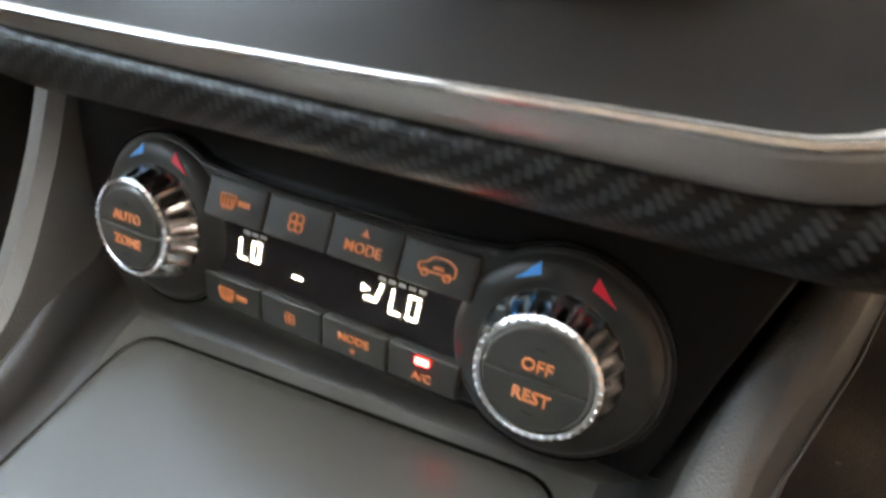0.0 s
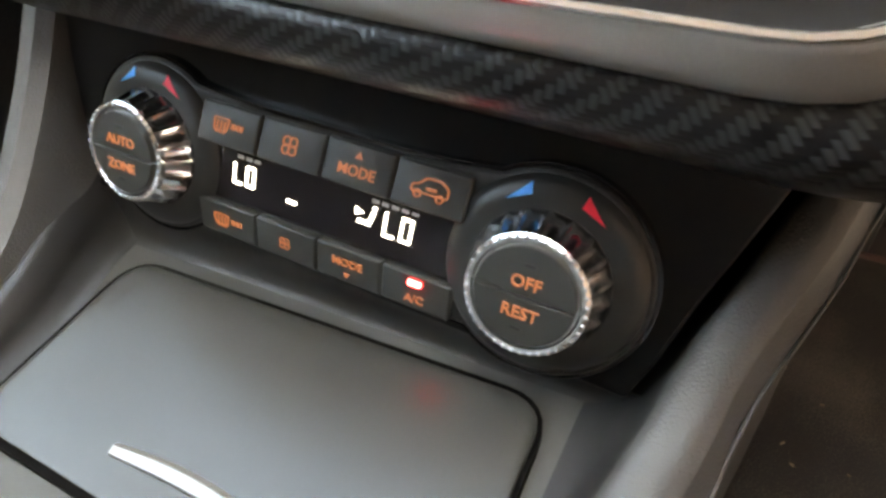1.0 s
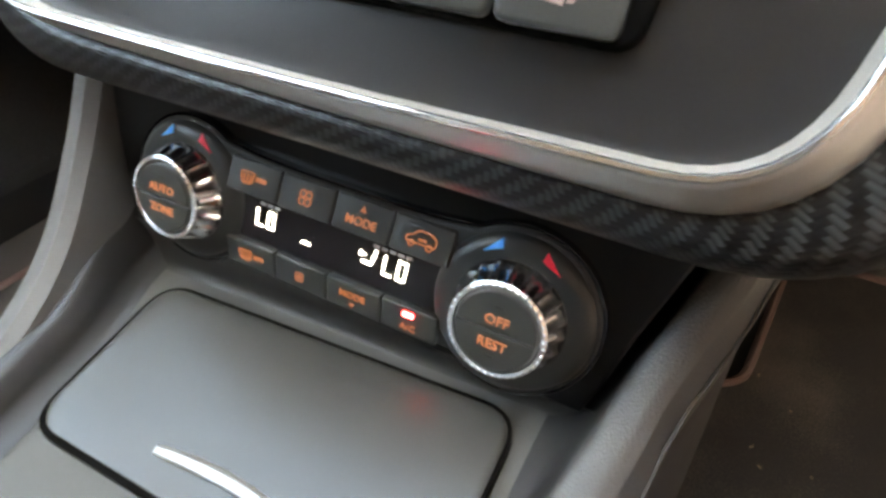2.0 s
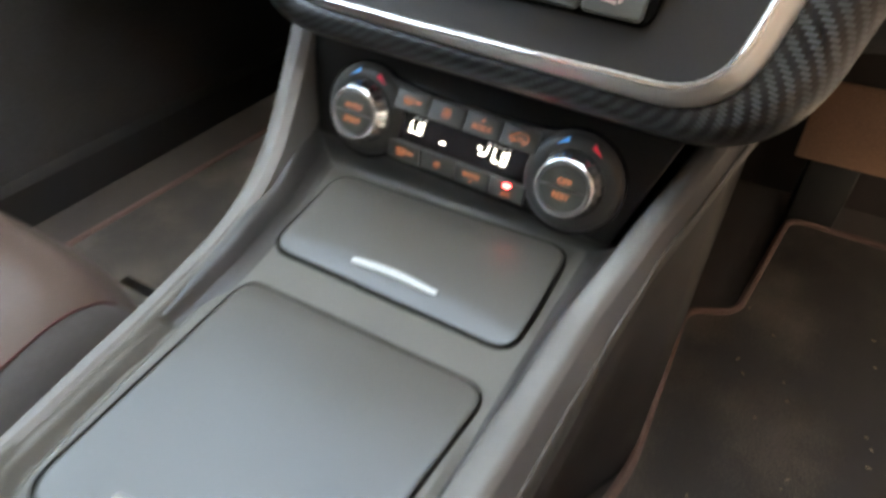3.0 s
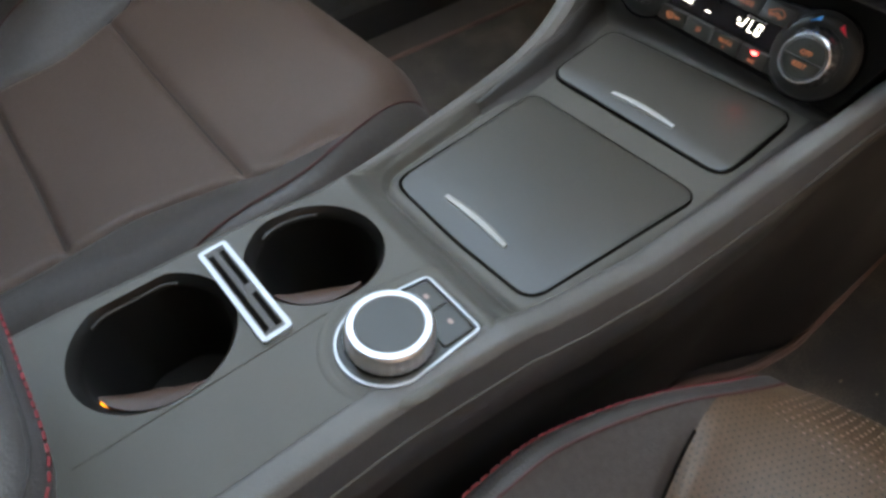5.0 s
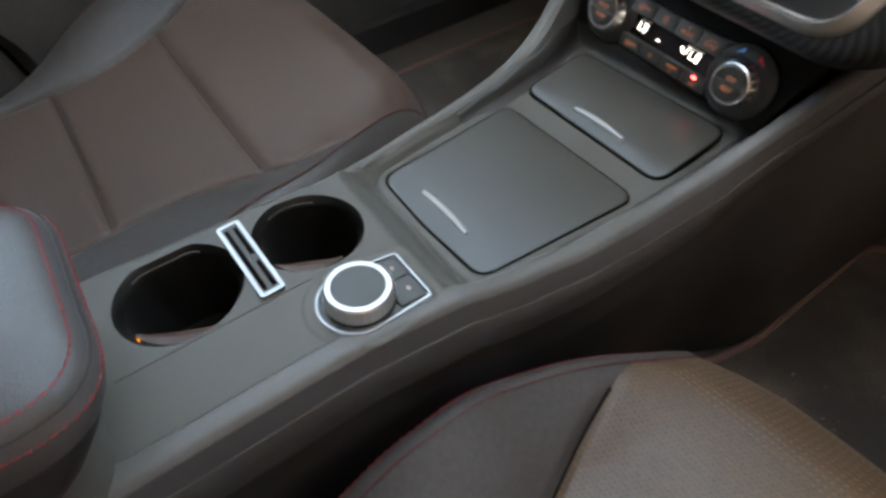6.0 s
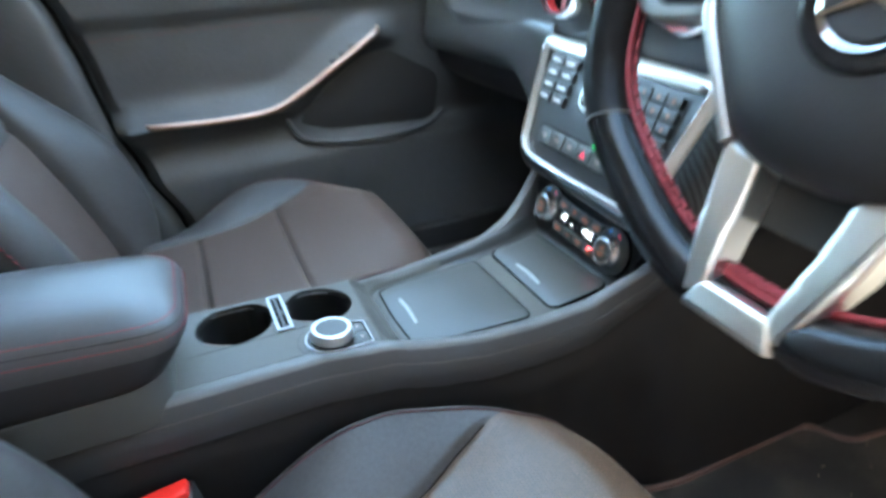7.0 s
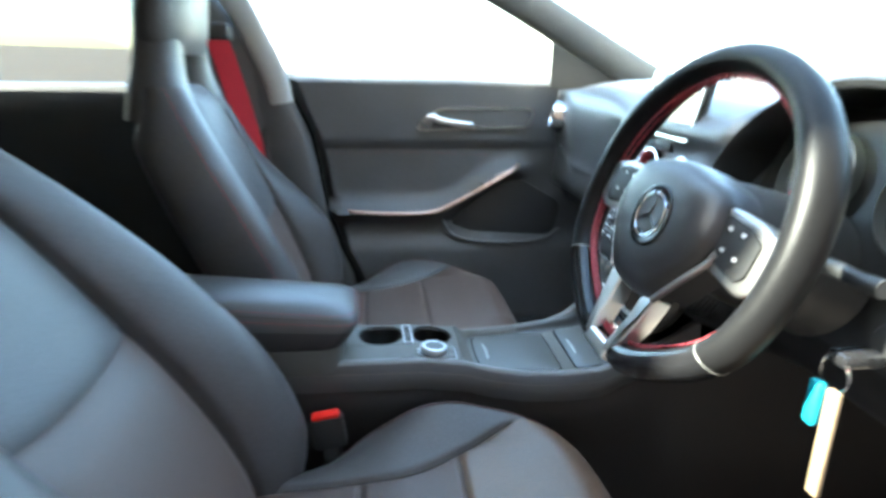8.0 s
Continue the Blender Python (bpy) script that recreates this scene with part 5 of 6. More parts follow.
    def swell(s, z):
        """How far the back's bolster stands out, less on the inner side and towards the top of the outer side."""
        return inner if s < 0 else 1 - outer * smoothstep(0.40, 0.66, z)

    for lo, hi, mat, lab in ((0.20, 0.50, M_BROWN, "dark brown leather back panel"), (0.50, 0.78, M_LEATHER, "black leather upper back panel")):
        secs = []
        for i in range(25):
            z = lo + (hi - lo) * i / 24
            yc, sx, wx, rise = smooth_table(B, z)
            row = []
            for j in range(21):
                u = -1 + 2 * j / 20
                edge = sx * (1 - abs(u))
                ends = min(z - lo, hi - z)
                pad = 0.014 * (1 - u * u) * smoothstep(0, 0.04, hi - z) * (1.6 if lo > 0.4 else 0.8)
                row.append(P(sx * u, yc + back_shift + pad + dip(edge, 0.008, 0.009) + dip(ends, 0.006, 0.008), z))
            secs.append(row)
        part("back_panel", loft(secs), mat, st, lab, 60)
    for s in (-1, 1):
        secs = []
        for z in zs:
            yc, sx, wx, rise = smooth_table(B, z)
            yc += back_shift
            rise *= swell(s, z)
            f = 1 - 0.5 * smoothstep(0.66, 0.78, z)
            pts = [(sx, yc - 0.008), (sx + 0.006, yc + 0.006 + rise * 0.25), (sx + (wx - sx) * 0.45, yc + 0.008 + rise * 0.85), (sx + (wx - sx) * 0.8, yc + rise), (wx, yc - 0.02 + rise * 0.8), (wx + 0.004, yc - 0.05 * f), (wx - 0.006, yc - 0.09 * f), (wx - 0.04, yc - 0.115 * f), (wx * 0.3, yc - 0.12 * f)]
            secs.append([P(s * p.x, p.y, z) for p in spline([(x, y, 0) for x, y in pts], 4)])
        part("back_bolster", loft(secs), M_LEATHER, st, "black leather back bolster", 60)
        line = []
        for z in zs[2:]:
            yc, sx, wx, rise = smooth_table(B, z)
            line.append(P(s * (wx + 0.001), yc + back_shift - 0.018 + rise * 0.8 * swell(s, z), z))
        tagged(part("stitching", stitches(line, 0.006, 0.003, 0.0009), M_THREAD, st, "red stitching", 0), kind="stuff")
    # shoulders and head restraint, with the gap between them
    yb = -0.755 + back_shift - recline * 0.42
    def oval(x0, x1, yc, d, z, n=28, e=0.8):
        return [P((x0 + x1) / 2 + (x1 - x0) / 2 * math.copysign(abs(math.cos(a)) ** e, math.cos(a)), yc + d * math.copysign(abs(math.sin(a)) ** e, math.sin(a)), z) for a in (2 * math.pi * j / n for j in range(n))]
    for s in (-1, 1):
        lv = [(0.72, 0.060, 0.196, -0.030, 0.064), (0.76, 0.058, 0.182, -0.033, 0.056), (0.80, 0.054, 0.158, -0.036, 0.048), (0.84, 0.048, 0.140, -0.036, 0.045), (0.90, 0.030, 0.128, -0.032, 0.044)]
        secs = []
        for i in range(13):
            z = 0.72 + 0.18 * i / 12
            a, b, dy, d = smooth_table(lv, z)
            secs.append(oval(s * a, s * b, yb + dy, d, z))
        part("neck_post", loft(secs, True, True), M_LEATHER, st, "black leather shoulder", 60)
    part("back_shell", box((cx - 0.12, yb - 0.10, 0.70), (cx + 0.12, yb - 0.055, 0.80), 0.02), M_DARK, st, "black back shell")
    secs = []
    for i in range(17):
        t = i / 16
        z = 0.838 + 0.19 * t
        k = 1 - abs(2 * t - 1) ** 4 * (0.22 if t < 0.5 else 0.55)
        w, d = (0.150 - 0.022 * t) * k, 0.056 * k
        secs.append(oval(-w, w, yb - 0.034 + 0.014 * t, d, z, 36, 0.78))
    part("head_restraint", loft(secs, True, True), M_LEATHER, st, "black leather head restraint", 60)
    return st


seat(-1, -0.385, "dark brown and black leather front passenger seat, red stitching", M_BROWN, 0.0, 0.017, 0.12, 0.012, 0.014, 0.62, 0.014, outer=1.0)
seat(1, 0.385, "black and brown perforated leather driver seat, red stitching", M_PERF, -0.02, 0.012, 0.45, front=0.014)


# ---- steering wheel ----
WC, WR, LEAN_W = Vector((0.4015, -0.118, 0.6790)), 0.1735, radians(20.5)
WM = Matrix.Translation(WC) @ Matrix.Rotation(radians(4.2), 4, "Z") @ Matrix.Rotation(math.pi / 2 - LEAN_W, 4, "X") @ Matrix.Rotation(radians(-4.0), 4, "Z")
wheel = thing("steering_wheel", "black leather steering wheel with silver spokes and red stitching", "steering wheel", WC)


def rim_point(a, r=WR):
    """A circle flattened at its foot."""
    r -= 0.0165 * smoothstep(0.35, 0.88, -math.sin(a))
    return Vector((r * math.cos(a), r * math.sin(a), 0))

rim = [rim_point(2 * math.pi * i / 96) for i in range(96)]
bm = bmesh.new()
rows = []
for i, p in enumerate(rim):
    a = 2 * math.pi * i / 96
    o = p.normalized()
    thick = 0.0172 + 0.0022 * (math.exp(-((a - 0.5) / 0.35) ** 2) + math.exp(-((a - 2.64) / 0.35) ** 2)) - 0.0055 * math.exp(-((a - 4.712) / 0.2) ** 4)
    rows.append([bm.verts.new(WM @ (p + o * (thick * 0.95 * math.cos(b)) + Vector((0, 0, thick * 1.12 * math.sin(b))))) for b in (2 * math.pi * j / 16 for j in range(16))])
SEAMS = (57, 88)


def rim_band(first, last):
    """The rim's skin between two of its 96 stations."""
    own = bmesh.new()
    made = [[own.verts.new(v.co) for v in rows[i % 96]] for i in range(first, last + 1)]
    for a, b in zip(made, made[1:]):
        for j in range(16):
            own.faces.new((a[j], a[(j + 1) % 16], b[(j + 1) % 16], b[j]))
    return own


rim_ob = part("rim", rim_band(SEAMS[1], SEAMS[0] + 96), M_RIMLEATHER, wheel, "black leather rim", 60)
part("rim_foot", rim_band(*SEAMS), M_RIMGLOSS, rim_ob, "glossy black flattened foot of the rim", 60)
for i in SEAMS:
    ring = [v.co.copy() for v in rows[i]]
    mid = sum(ring, Vector()) / 16
    part("rim_joint", tube([mid + (p - mid) * 1.012 for p in ring], 0.0005, 6, True), M_PULL, rim_ob, "thin pale joint")
bm.free()
bm = bmesh.new()
for off in (-0.0035, 0.0035):
    stitches([WM @ (p.normalized() * (p.length - 0.0182) + Vector((0, 0, off))) for p in rim + rim[:1]], 0.007, 0.0015, 0.0015, bm)
tagged(part("stitching", bm, M_THREAD, rim_ob, "red stitching round the inner rim", 0), kind="stuff")
part("inner_seam", tube([WM @ (p.normalized() * (p.length - 0.0136)) for p in rim], 0.0040, 8, True), M_THREAD, rim_ob, "dark red inner seam")

hub_o = rounded([(-0.075, 0.050), (-0.094, 0.014), (-0.089, -0.018), (-0.066, -0.052), (-0.045, -0.080), (-0.020, -0.088), (0.020, -0.088), (0.045, -0.080), (0.066, -0.052), (0.089, -0.018), (0.094, 0.014), (0.075, 0.050), (0.0, 0.064)], 0.03, 5)
bm = bmesh.new()
rows = []
for f, z in ((1.0, -0.03), (1.0, 0.002), (0.98, 0.010), (0.93, 0.017), (0.82, 0.024), (0.62, 0.0275), (0.4, 0.029), (0.15, 0.0295)):
    rows.append([bm.verts.new(WM @ Vector((p.x * f, p.y * f, z))) for p in hub_o])
k = len(hub_o)
for a, b in zip(rows, rows[1:]):
    for i in range(k):
        bm.faces.new((a[i], a[(i + 1) % k], b[(i + 1) % k], b[i]))
bm.faces.new(rows[-1])
part("hub", bm, M_HUB, wheel, "black airbag cover", 60)
BADGE = WM @ Matrix.Translation((0.004, -0.004, 0.0285))
badge = part("badge", lathe([(0.0335, -0.003), (0.0335, 0.0010), (0.0325, 0.0019), (0.0310, 0.0021), (0.0285, 0.0016), (0.0255, 0.0010), (0.0225, 0.0008), (0.002, 0.0006)], BADGE, 48), M_RIMGLOSS, wheel, "black round badge in a shallow dish", 60)
part("badge_ring", loft([[BADGE @ Vector(((0.0235 + 0.0010 * math.cos(b)) * math.cos(a), (0.0235 + 0.0010 * math.cos(b)) * math.sin(a), 0.0018 + 0.0010 * math.sin(b))) for b in (2 * math.pi * j / 8 for j in range(8))] for a in (2 * math.pi * i / 48 for i in range(49))], True), M_CHROME, badge, "chrome ring")
for a in (90, 210, 330):
    part("badge_bar", prism([Vector((-0.0020, 0)), Vector((0.0020, 0)), Vector((0.0004, 0.023)), Vector((-0.0004, 0.023))], 0.0, 0.0022, BADGE @ Matrix.Rotation(radians(a - 90), 4, "Z")), M_CHROME, badge, "chrome bar", 0)

# side spokes with key pads
for s in (-1, 1):
    o = [(0.078, 0.038), (0.124, 0.036), (0.157, 0.026), (0.158, -0.020), (0.140, -0.030), (0.112, -0.026), (0.084, -0.022)]
    o = [Vector((s * x, y)) for x, y in o]
    o = o if s < 0 else o[::-1]
    o = rounded(o, 0.008, 4)
    sp = part("side_spoke", prism(o, -0.012, 0.006, WM, 0.003), M_SILVER, wheel, "satin silver side spoke")
    o = [Vector((s * x, y)) for x, y in ((0.085, 0.031), (0.121, 0.029), (0.141, 0.020), (0.141, -0.012), (0.132, -0.020), (0.092, -0.014))]
    o = rounded(o if s < 0 else o[::-1], 0.005, 4)
    pad = part("key_pad", prism(o, 0.004, 0.009, WM, 0.0015), M_PAD, sp, "black key pad")
    for kx, ky in ((0.098, 0.020), (0.117, 0.020), (0.101, 0.000), (0.121, -0.002)):
        part("mark", prism(rounded([(s * kx - 0.003, ky - 0.0015), (s * kx + 0.003, ky - 0.0015), (s * kx + 0.003, ky + 0.0015), (s * kx - 0.003, ky + 0.0015)], 0.001, 2), 0.008, 0.0094, WM), M_GREYPRINT, pad, "pale printed mark", 0)
# thin silver edging from the side spokes round the hub, and the forked lower spoke
for s in (-1, 1):
    path = [WM @ Vector(p) for p in ((s * 0.096, -0.006, 0.008), (s * 0.090, -0.022, 0.009), (s * 0.068, -0.051, 0.010), (s * 0.047, -0.079, 0.009))]
    part("hub_edging", tube(spline(path, 8), 0.0047, 10, flat=0.8), M_SILVER, wheel, "satin silver edging")
    o = [Vector((s * x, y)) for x, y in ((0.025, -0.084), (0.050, -0.077), (0.043, -0.118), (0.029, -0.160), (0.018, -0.150), (0.022, -0.118))]
    o = rounded(o if s > 0 else o[::-1], 0.004, 3)
    part("lower_spoke", prism(o[::-1], -0.012, 0.009, WM, 0.003, height=lambda x, y: 0.008 * smoothstep(-0.105, -0.140, y)), M_SATIN, wheel, "satin silver fork of the lower spoke")
part("lower_bridge", prism(rounded([(-0.029, -0.1665), (0.029, -0.1665), (0.023, -0.148), (-0.023, -0.148)], 0.005, 3), -0.012, 0.0168, WM, 0.004), M_SATIN, wheel, "satin silver foot of the lower spoke")
part("spoke_back", prism([Vector(p) for p in ((-0.055, -0.060), (-0.033, -0.115), (0.033, -0.115), (0.055, -0.060))], -0.022, -0.012, WM), M_DARK, wheel, "black spoke back")
part("column", tube([WM @ Vector((0, 0, z)) for z in (-0.02, -0.06, -0.12, -0.2)], lambda t: 0.055 + 0.02 * t, 24), M_DARK, wheel, "black column shroud")

# stalks
stalk = thing("column_stalk", "black column stalk beside the steering wheel", "stalk", WM @ Vector((0.05, 0.02, -0.06)), "column stalks")
part("arm", tube([WM @ Vector(p) for p in ((0.04, 0.02, -0.09), (0.10, 0.022, -0.086), (0.180, 0.025, -0.083))], lambda t: 0.009 - 0.002 * t, 12), M_DARK, stalk, "black plastic arm")
part("tip", tube([WM @ Vector(p) for p in ((0.168, 0.025, -0.083), (0.182, 0.026, -0.082))], 0.0085, 12), M_DARK, stalk, "black tip")
stalk = thing("column_stalk", "black column stalk beside the steering wheel", "stalk", WM @ Vector((-0.05, 0.02, -0.06)), "column stalks")
part("arm", tube([WM @ Vector(p) for p in ((-0.04, 0.0, -0.07), (-0.10, -0.005, -0.062), (-0.15, -0.01, -0.055))], lambda t: 0.009 - 0.002 * t, 12), M_DARK, stalk, "black plastic arm")
part("tip", tube([WM @ Vector(p) for p in ((-0.148, -0.01, -0.055), (-0.160, -0.011, -0.053))], 0.008, 12), M_SATIN, stalk, "silver tip")


# ---- passenger door ----
door = thing("passenger_door", "closed black passenger door with copper-toned trim bar", "car door", (-0.74, -0.3, 0.05))


def door_rear(z):
    """The door's rear edge, which leans with the pillar."""
    return lerp_table([(0.05, -0.44), (0.22, -0.482), (0.32, -0.525), (0.43, -0.560), (0.53, -0.575), (0.62, -0.592), (0.75, -0.642), (0.80, -0.665)], z)[0]


def door_x(y, z):
    """Inner face of the door: hollow above the armrest, bulging below."""
    bar = 0.42 + 0.12 * smoothstep(-0.27, -0.03, y)
    f = smoothstep(0.797, 0.776, z)
    x = -0.765 + 0.025 * f
    x += 0.016 * smoothstep(0.600, 0.622, z) * smoothstep(0.10, 0.0, y)
    x += 0.045 * math.exp(-((z - bar) / 0.026) ** 2) * smoothstep(0.06, -0.06, y)
    x += 0.022 * smoothstep(0.36, 0.30, z)
    x += 0.012 * smoothstep(0.12, -0.3, y) * smoothstep(0.5, 0.3, z)
    return x


secs = []
zs = list(np.linspace(0.06, 0.765, 58)) + [0.772, 0.778, 0.783, 0.787, 0.790]
for i in range(60):
    row = []
    for z in zs:
        r = door_rear(z)
        y = r + (0.72 - r) * i / 59
        row.append(Vector((door_x(y, z) - 0.03 * smoothstep(0.022, 0.0, y - r), y, z)))
    secs.append([Vector((-0.80, row[0].y, 0.06))] + row + [Vector((-0.775, row[-1].y, 0.794)), Vector((-0.80, row[-1].y, 0.78))])
part("panel", loft(secs), M_DOOR, door, "black grained door panel", 50)
bar = [(-0.704, -0.503, 0.426), (-0.692, -0.485, 0.425), (-0.688, -0.38, 0.420), (-0.688, -0.27, 0.424), (-0.690, -0.20, 0.452), (-0.692, -0.11, 0.502), (-0.696, -0.035, 0.546), (-0.715, -0.02, 0.556)]
part("trim_bar", tube(spline(bar, 6), 0.0055, 10, flat=0.7, up=(1, 0, 0)), M_COPPER, door, "satin copper-toned trim bar")
pocket = spline([(-0.728, -0.24, 0.40), (-0.715, -0.20, 0.345), (-0.712, -0.08, 0.325), (-0.715, 0.05, 0.33), (-0.73, 0.12, 0.36)], 8)
part("pocket_edge", tube(pocket, 0.006, 8), M_DOOR, door, "black pocket edge")
hollow = rounded([(-0.24, 0.36), (0.10, 0.34), (0.12, 0.44), (-0.02, 0.52), (-0.20, 0.42)], 0.03, 5)
secs_m = Matrix(((0, 0, 1, -0.745), (1, 0, 0, 0), (0, 1, 0, 0), (0, 0, 0, 1)))
part("pocket", prism(hollow, 0.0, 0.012, secs_m, 0.004), M_LOWER, door, "dark map pocket")
# painted outer skin that closes the door
part("outer_skin", loft([[(-0.826 + 0.022 * smoothstep(0.45, 0.755, z), y, z) for z in np.linspace(-0.02, 0.755, 9)] for y in np.linspace(-1.05, 0.74, 12)]), M_PAINT, door, "plain grey painted outer skin", 60)
# red piping line and stitch on the upper panel
tagged(part("stitching", stitches(spline([(door_x(-0.56, 0.585) + 0.0005, -0.56, 0.585), (door_x(-0.3, 0.587) + 0.0005, -0.3, 0.587), (door_x(-0.1, 0.58) + 0.0005, -0.1, 0.580)], 8), 0.005, 0.004, 0.0004), M_THREAD, door, "red stitching", 0), kind="stuff")
# door opener with its seat-key panel
o = rounded([(-0.32, 0.650), (0.005, 0.660), (0.020, 0.712), (-0.25, 0.712)], 0.022, 6)
dm = Matrix(((0, 0, 1, -0.722), (1, 0, 0, 0), (0, 1, 0, 0), (0, 0, 0, 1)))
pl = part("opener_frame", frame_ring(o, inset(o, 0.003), 0.0, 0.007, dm), M_SILVER, door, "satin silver opener frame")
part("opener_bed", prism(inset(o, 0.002), -0.004, 0.003, dm), M_DOOR, pl, "black bed")
hd = spline([(-0.718, -0.288, 0.668), (-0.706, -0.270, 0.686), (-0.704, -0.245, 0.678), (-0.709, -0.175, 0.668), (-0.717, -0.155, 0.667)], 6)
part("opener", tube(hd, lambda t: 0.013 - 0.006 * t, 12, flat=0.6, up=(1, 0, 0)), M_SATIN, door, "bright silver door opener")
part("rear_seal", tube([(-0.752, door_rear(z) - 0.006, z) for z in np.linspace(0.10, 0.775, 30)], 0.0055, 8), M_GAP, door, "black rubber seal at the rear edge")
part("sill_strip", tube([(-0.772, y, 0.790) for y in np.linspace(-0.69, 0.70, 12)], 0.007, 8), M_LOWER, door, "black window seal")
part("lock_pin", lathe([(0.006, -0.01), (0.006, 0.004), (0.004, 0.007), (0.0005, 0.008)], Matrix.Translation((-0.752, -0.60, 0.775)), 16), M_DARK, door, "black lock pin")
# mirror sail inside the window's front corner
part("mirror_sail", prism([Vector(p) for p in ((0.062, 0.77), (0.36, 0.75), (0.30, 0.80), (0.062, 0.895))], -0.005, 0.005, Matrix(((0, 0, 1, -0.735), (1, 0, 0, 0), (0, 1, 0, 0), (0, 0, 0, 1)))), M_DARK, door, "black mirror corner")

secs = []
for z in np.linspace(0.05, 0.80, 30):
    r = door_rear(z)
    secs.append([(p.x, p.y, z) for p in spline([(-0.800, r + 0.014, 0), (-0.775, r + 0.004, 0), (-0.752, r - 0.008, 0), (-0.728, r - 0.020, 0), (-0.720, r - 0.042, 0), (-0.722, r - 0.09, 0), (-0.735, r - 0.15, 0), (-0.755, r - 0.24, 0)], 4)])
solo("trim", loft(secs), M_DOOR, "grey lower cover of the passenger door pillar", "pillar", "structure")

# seat belt
belt = thing("seat_belt", "red seat belt hanging at the door pillar", "seat belt", (-0.66, -0.78, 0.3))
pts = spline([(-0.628, -0.822, 0.90), (-0.620, -0.800, 0.86), (-0.605, -0.755, 0.70), (-0.600, -0.735, 0.60), (-0.62, -0.72, 0.40), (-0.64, -0.71, 0.25)], 6)
secs = [[p + Vector((dx * 0.25, dy, 0)) for dx, dy in ((-0.004, -0.028), (0.0, 0.028), (0.004, 0.0285), (0.0, -0.0275))] for p in pts]
part("webbing", loft(secs, True, True), M_BELT, belt, "red woven webbing")
part("guide", box((-0.66, -0.87, 0.875), (-0.615, -0.775, 0.915), 0.008), M_DARK, belt, "black belt guide")

# buckle beside the driver's seat
buckle = thing("seat_belt_buckle", "black seat belt buckle with red release between seat and console", "buckle", (0.1235, -0.535, 0.1))
BM_ = Matrix.Translation((0.1265, -0.515, 0.289)) @ Matrix.Rotation(radians(8), 4, "X")
part("stem", box((-0.010, -0.014, -0.17), (0.010, 0.014, -0.03), 0.004, BM_), M_DARK, buckle, "black stem")
part("case", box((-0.013, -0.026, -0.055), (0.013, 0.026, 0.0), 0.005, BM_), M_DARK, buckle, "black case")
part("release", box((-0.010, -0.022, -0.004), (0.010, 0.022, 0.006), 0.003, BM_), M_RED, buckle, "red release button")
buckle2 = copy_thing(buckle, Matrix.Translation((-0.115, -0.70, 0.1)))
tagged(buckle2, label="black seat belt buckle with red release by the passenger seat")


# ---- floor mats ----
def floor_mat(name_label, outline, z=0.03):
    o = rounded(outline, 0.025, 6)
    mt = thing("floor_mat", name_label, "floor mat", (outline[0][0], outline[0][1], z), "floor mats")
    part("mat_body", prism(o, z, z + 0.010, bevel=0.002), M_MAT, mt, "dark worn pile")
    part("piping", tube([(p.x, p.y, z + 0.011) for p in o], 0.0048, 8, True), M_PIPING, mt, "brown piping")
    return mt


floor_mat("dark dusty driver floor mat with brown piped edge", [(0.095, -0.14), (0.60, -0.14), (0.62, 0.46), (0.55, 0.56), (0.225, 0.57), (0.195, 0.335), (0.142, 0.315), (0.1475, 0.075), (0.134, 0.010), (0.104, -0.040)])
# dry crumbs trodden into the driver's mat
rng = random.Random(7)
bm = bmesh.new()
for i in range(60):
    m = Matrix.Translation((rng.uniform(0.19, 0.52), rng.uniform(-0.05, 0.40), 0.0408)) @ Matrix.Rotation(rng.uniform(0, 6.28), 4, "Z")
    a, b = rng.uniform(0.0006, 0.0026), rng.uniform(0.0004, 0.0009)
    prism([Vector((-a, -b * 0.6)), Vector((a * 0.7, -b)), Vector((a, b * 0.4)), Vector((-a * 0.5, b))], -0.0008, b, m, bm=bm)
solo("crumbs", bm, M_CRUMB, "pale dry crumbs strewn on the driver floor mat", "crumbs", "stuff", smooth=0)
pm = floor_mat("dark passenger floor mat with brown piped edge", [(-0.60, -0.14), (-0.145, -0.14), (-0.155, 0.30), (-0.20, 0.50), (-0.58, 0.50)])
part("plate", prism(rounded([(-0.475, 0.0), (-0.395, 0.0), (-0.395, 0.014), (-0.475, 0.014)], 0.002, 2), 0.040, 0.043), M_CHROME, pm, "small bright metal plate")
board = thing("foot_rest", "beige board under the dashboard by the pedals", "foot rest", (0.25, 0.6, 0.03))
part("plate", box((-0.065, -0.006, -0.05), (0.065, 0.006, 0.05), 0.004, Matrix.Translation((0.262, 0.57, 0.192)) @ Matrix.Rotation(radians(-20), 4, "X")), M_BEIGE, board, "worn beige face")
part("foot", box((0.22, 0.575, 0.03), (0.28, 0.62, 0.17), 0.004), M_DARK, board, "dark bracket")


# ---- centre stack details ----
def on_bezel(x, y, z=0.0):
    return BZ @ Matrix.Translation((x, y, z))


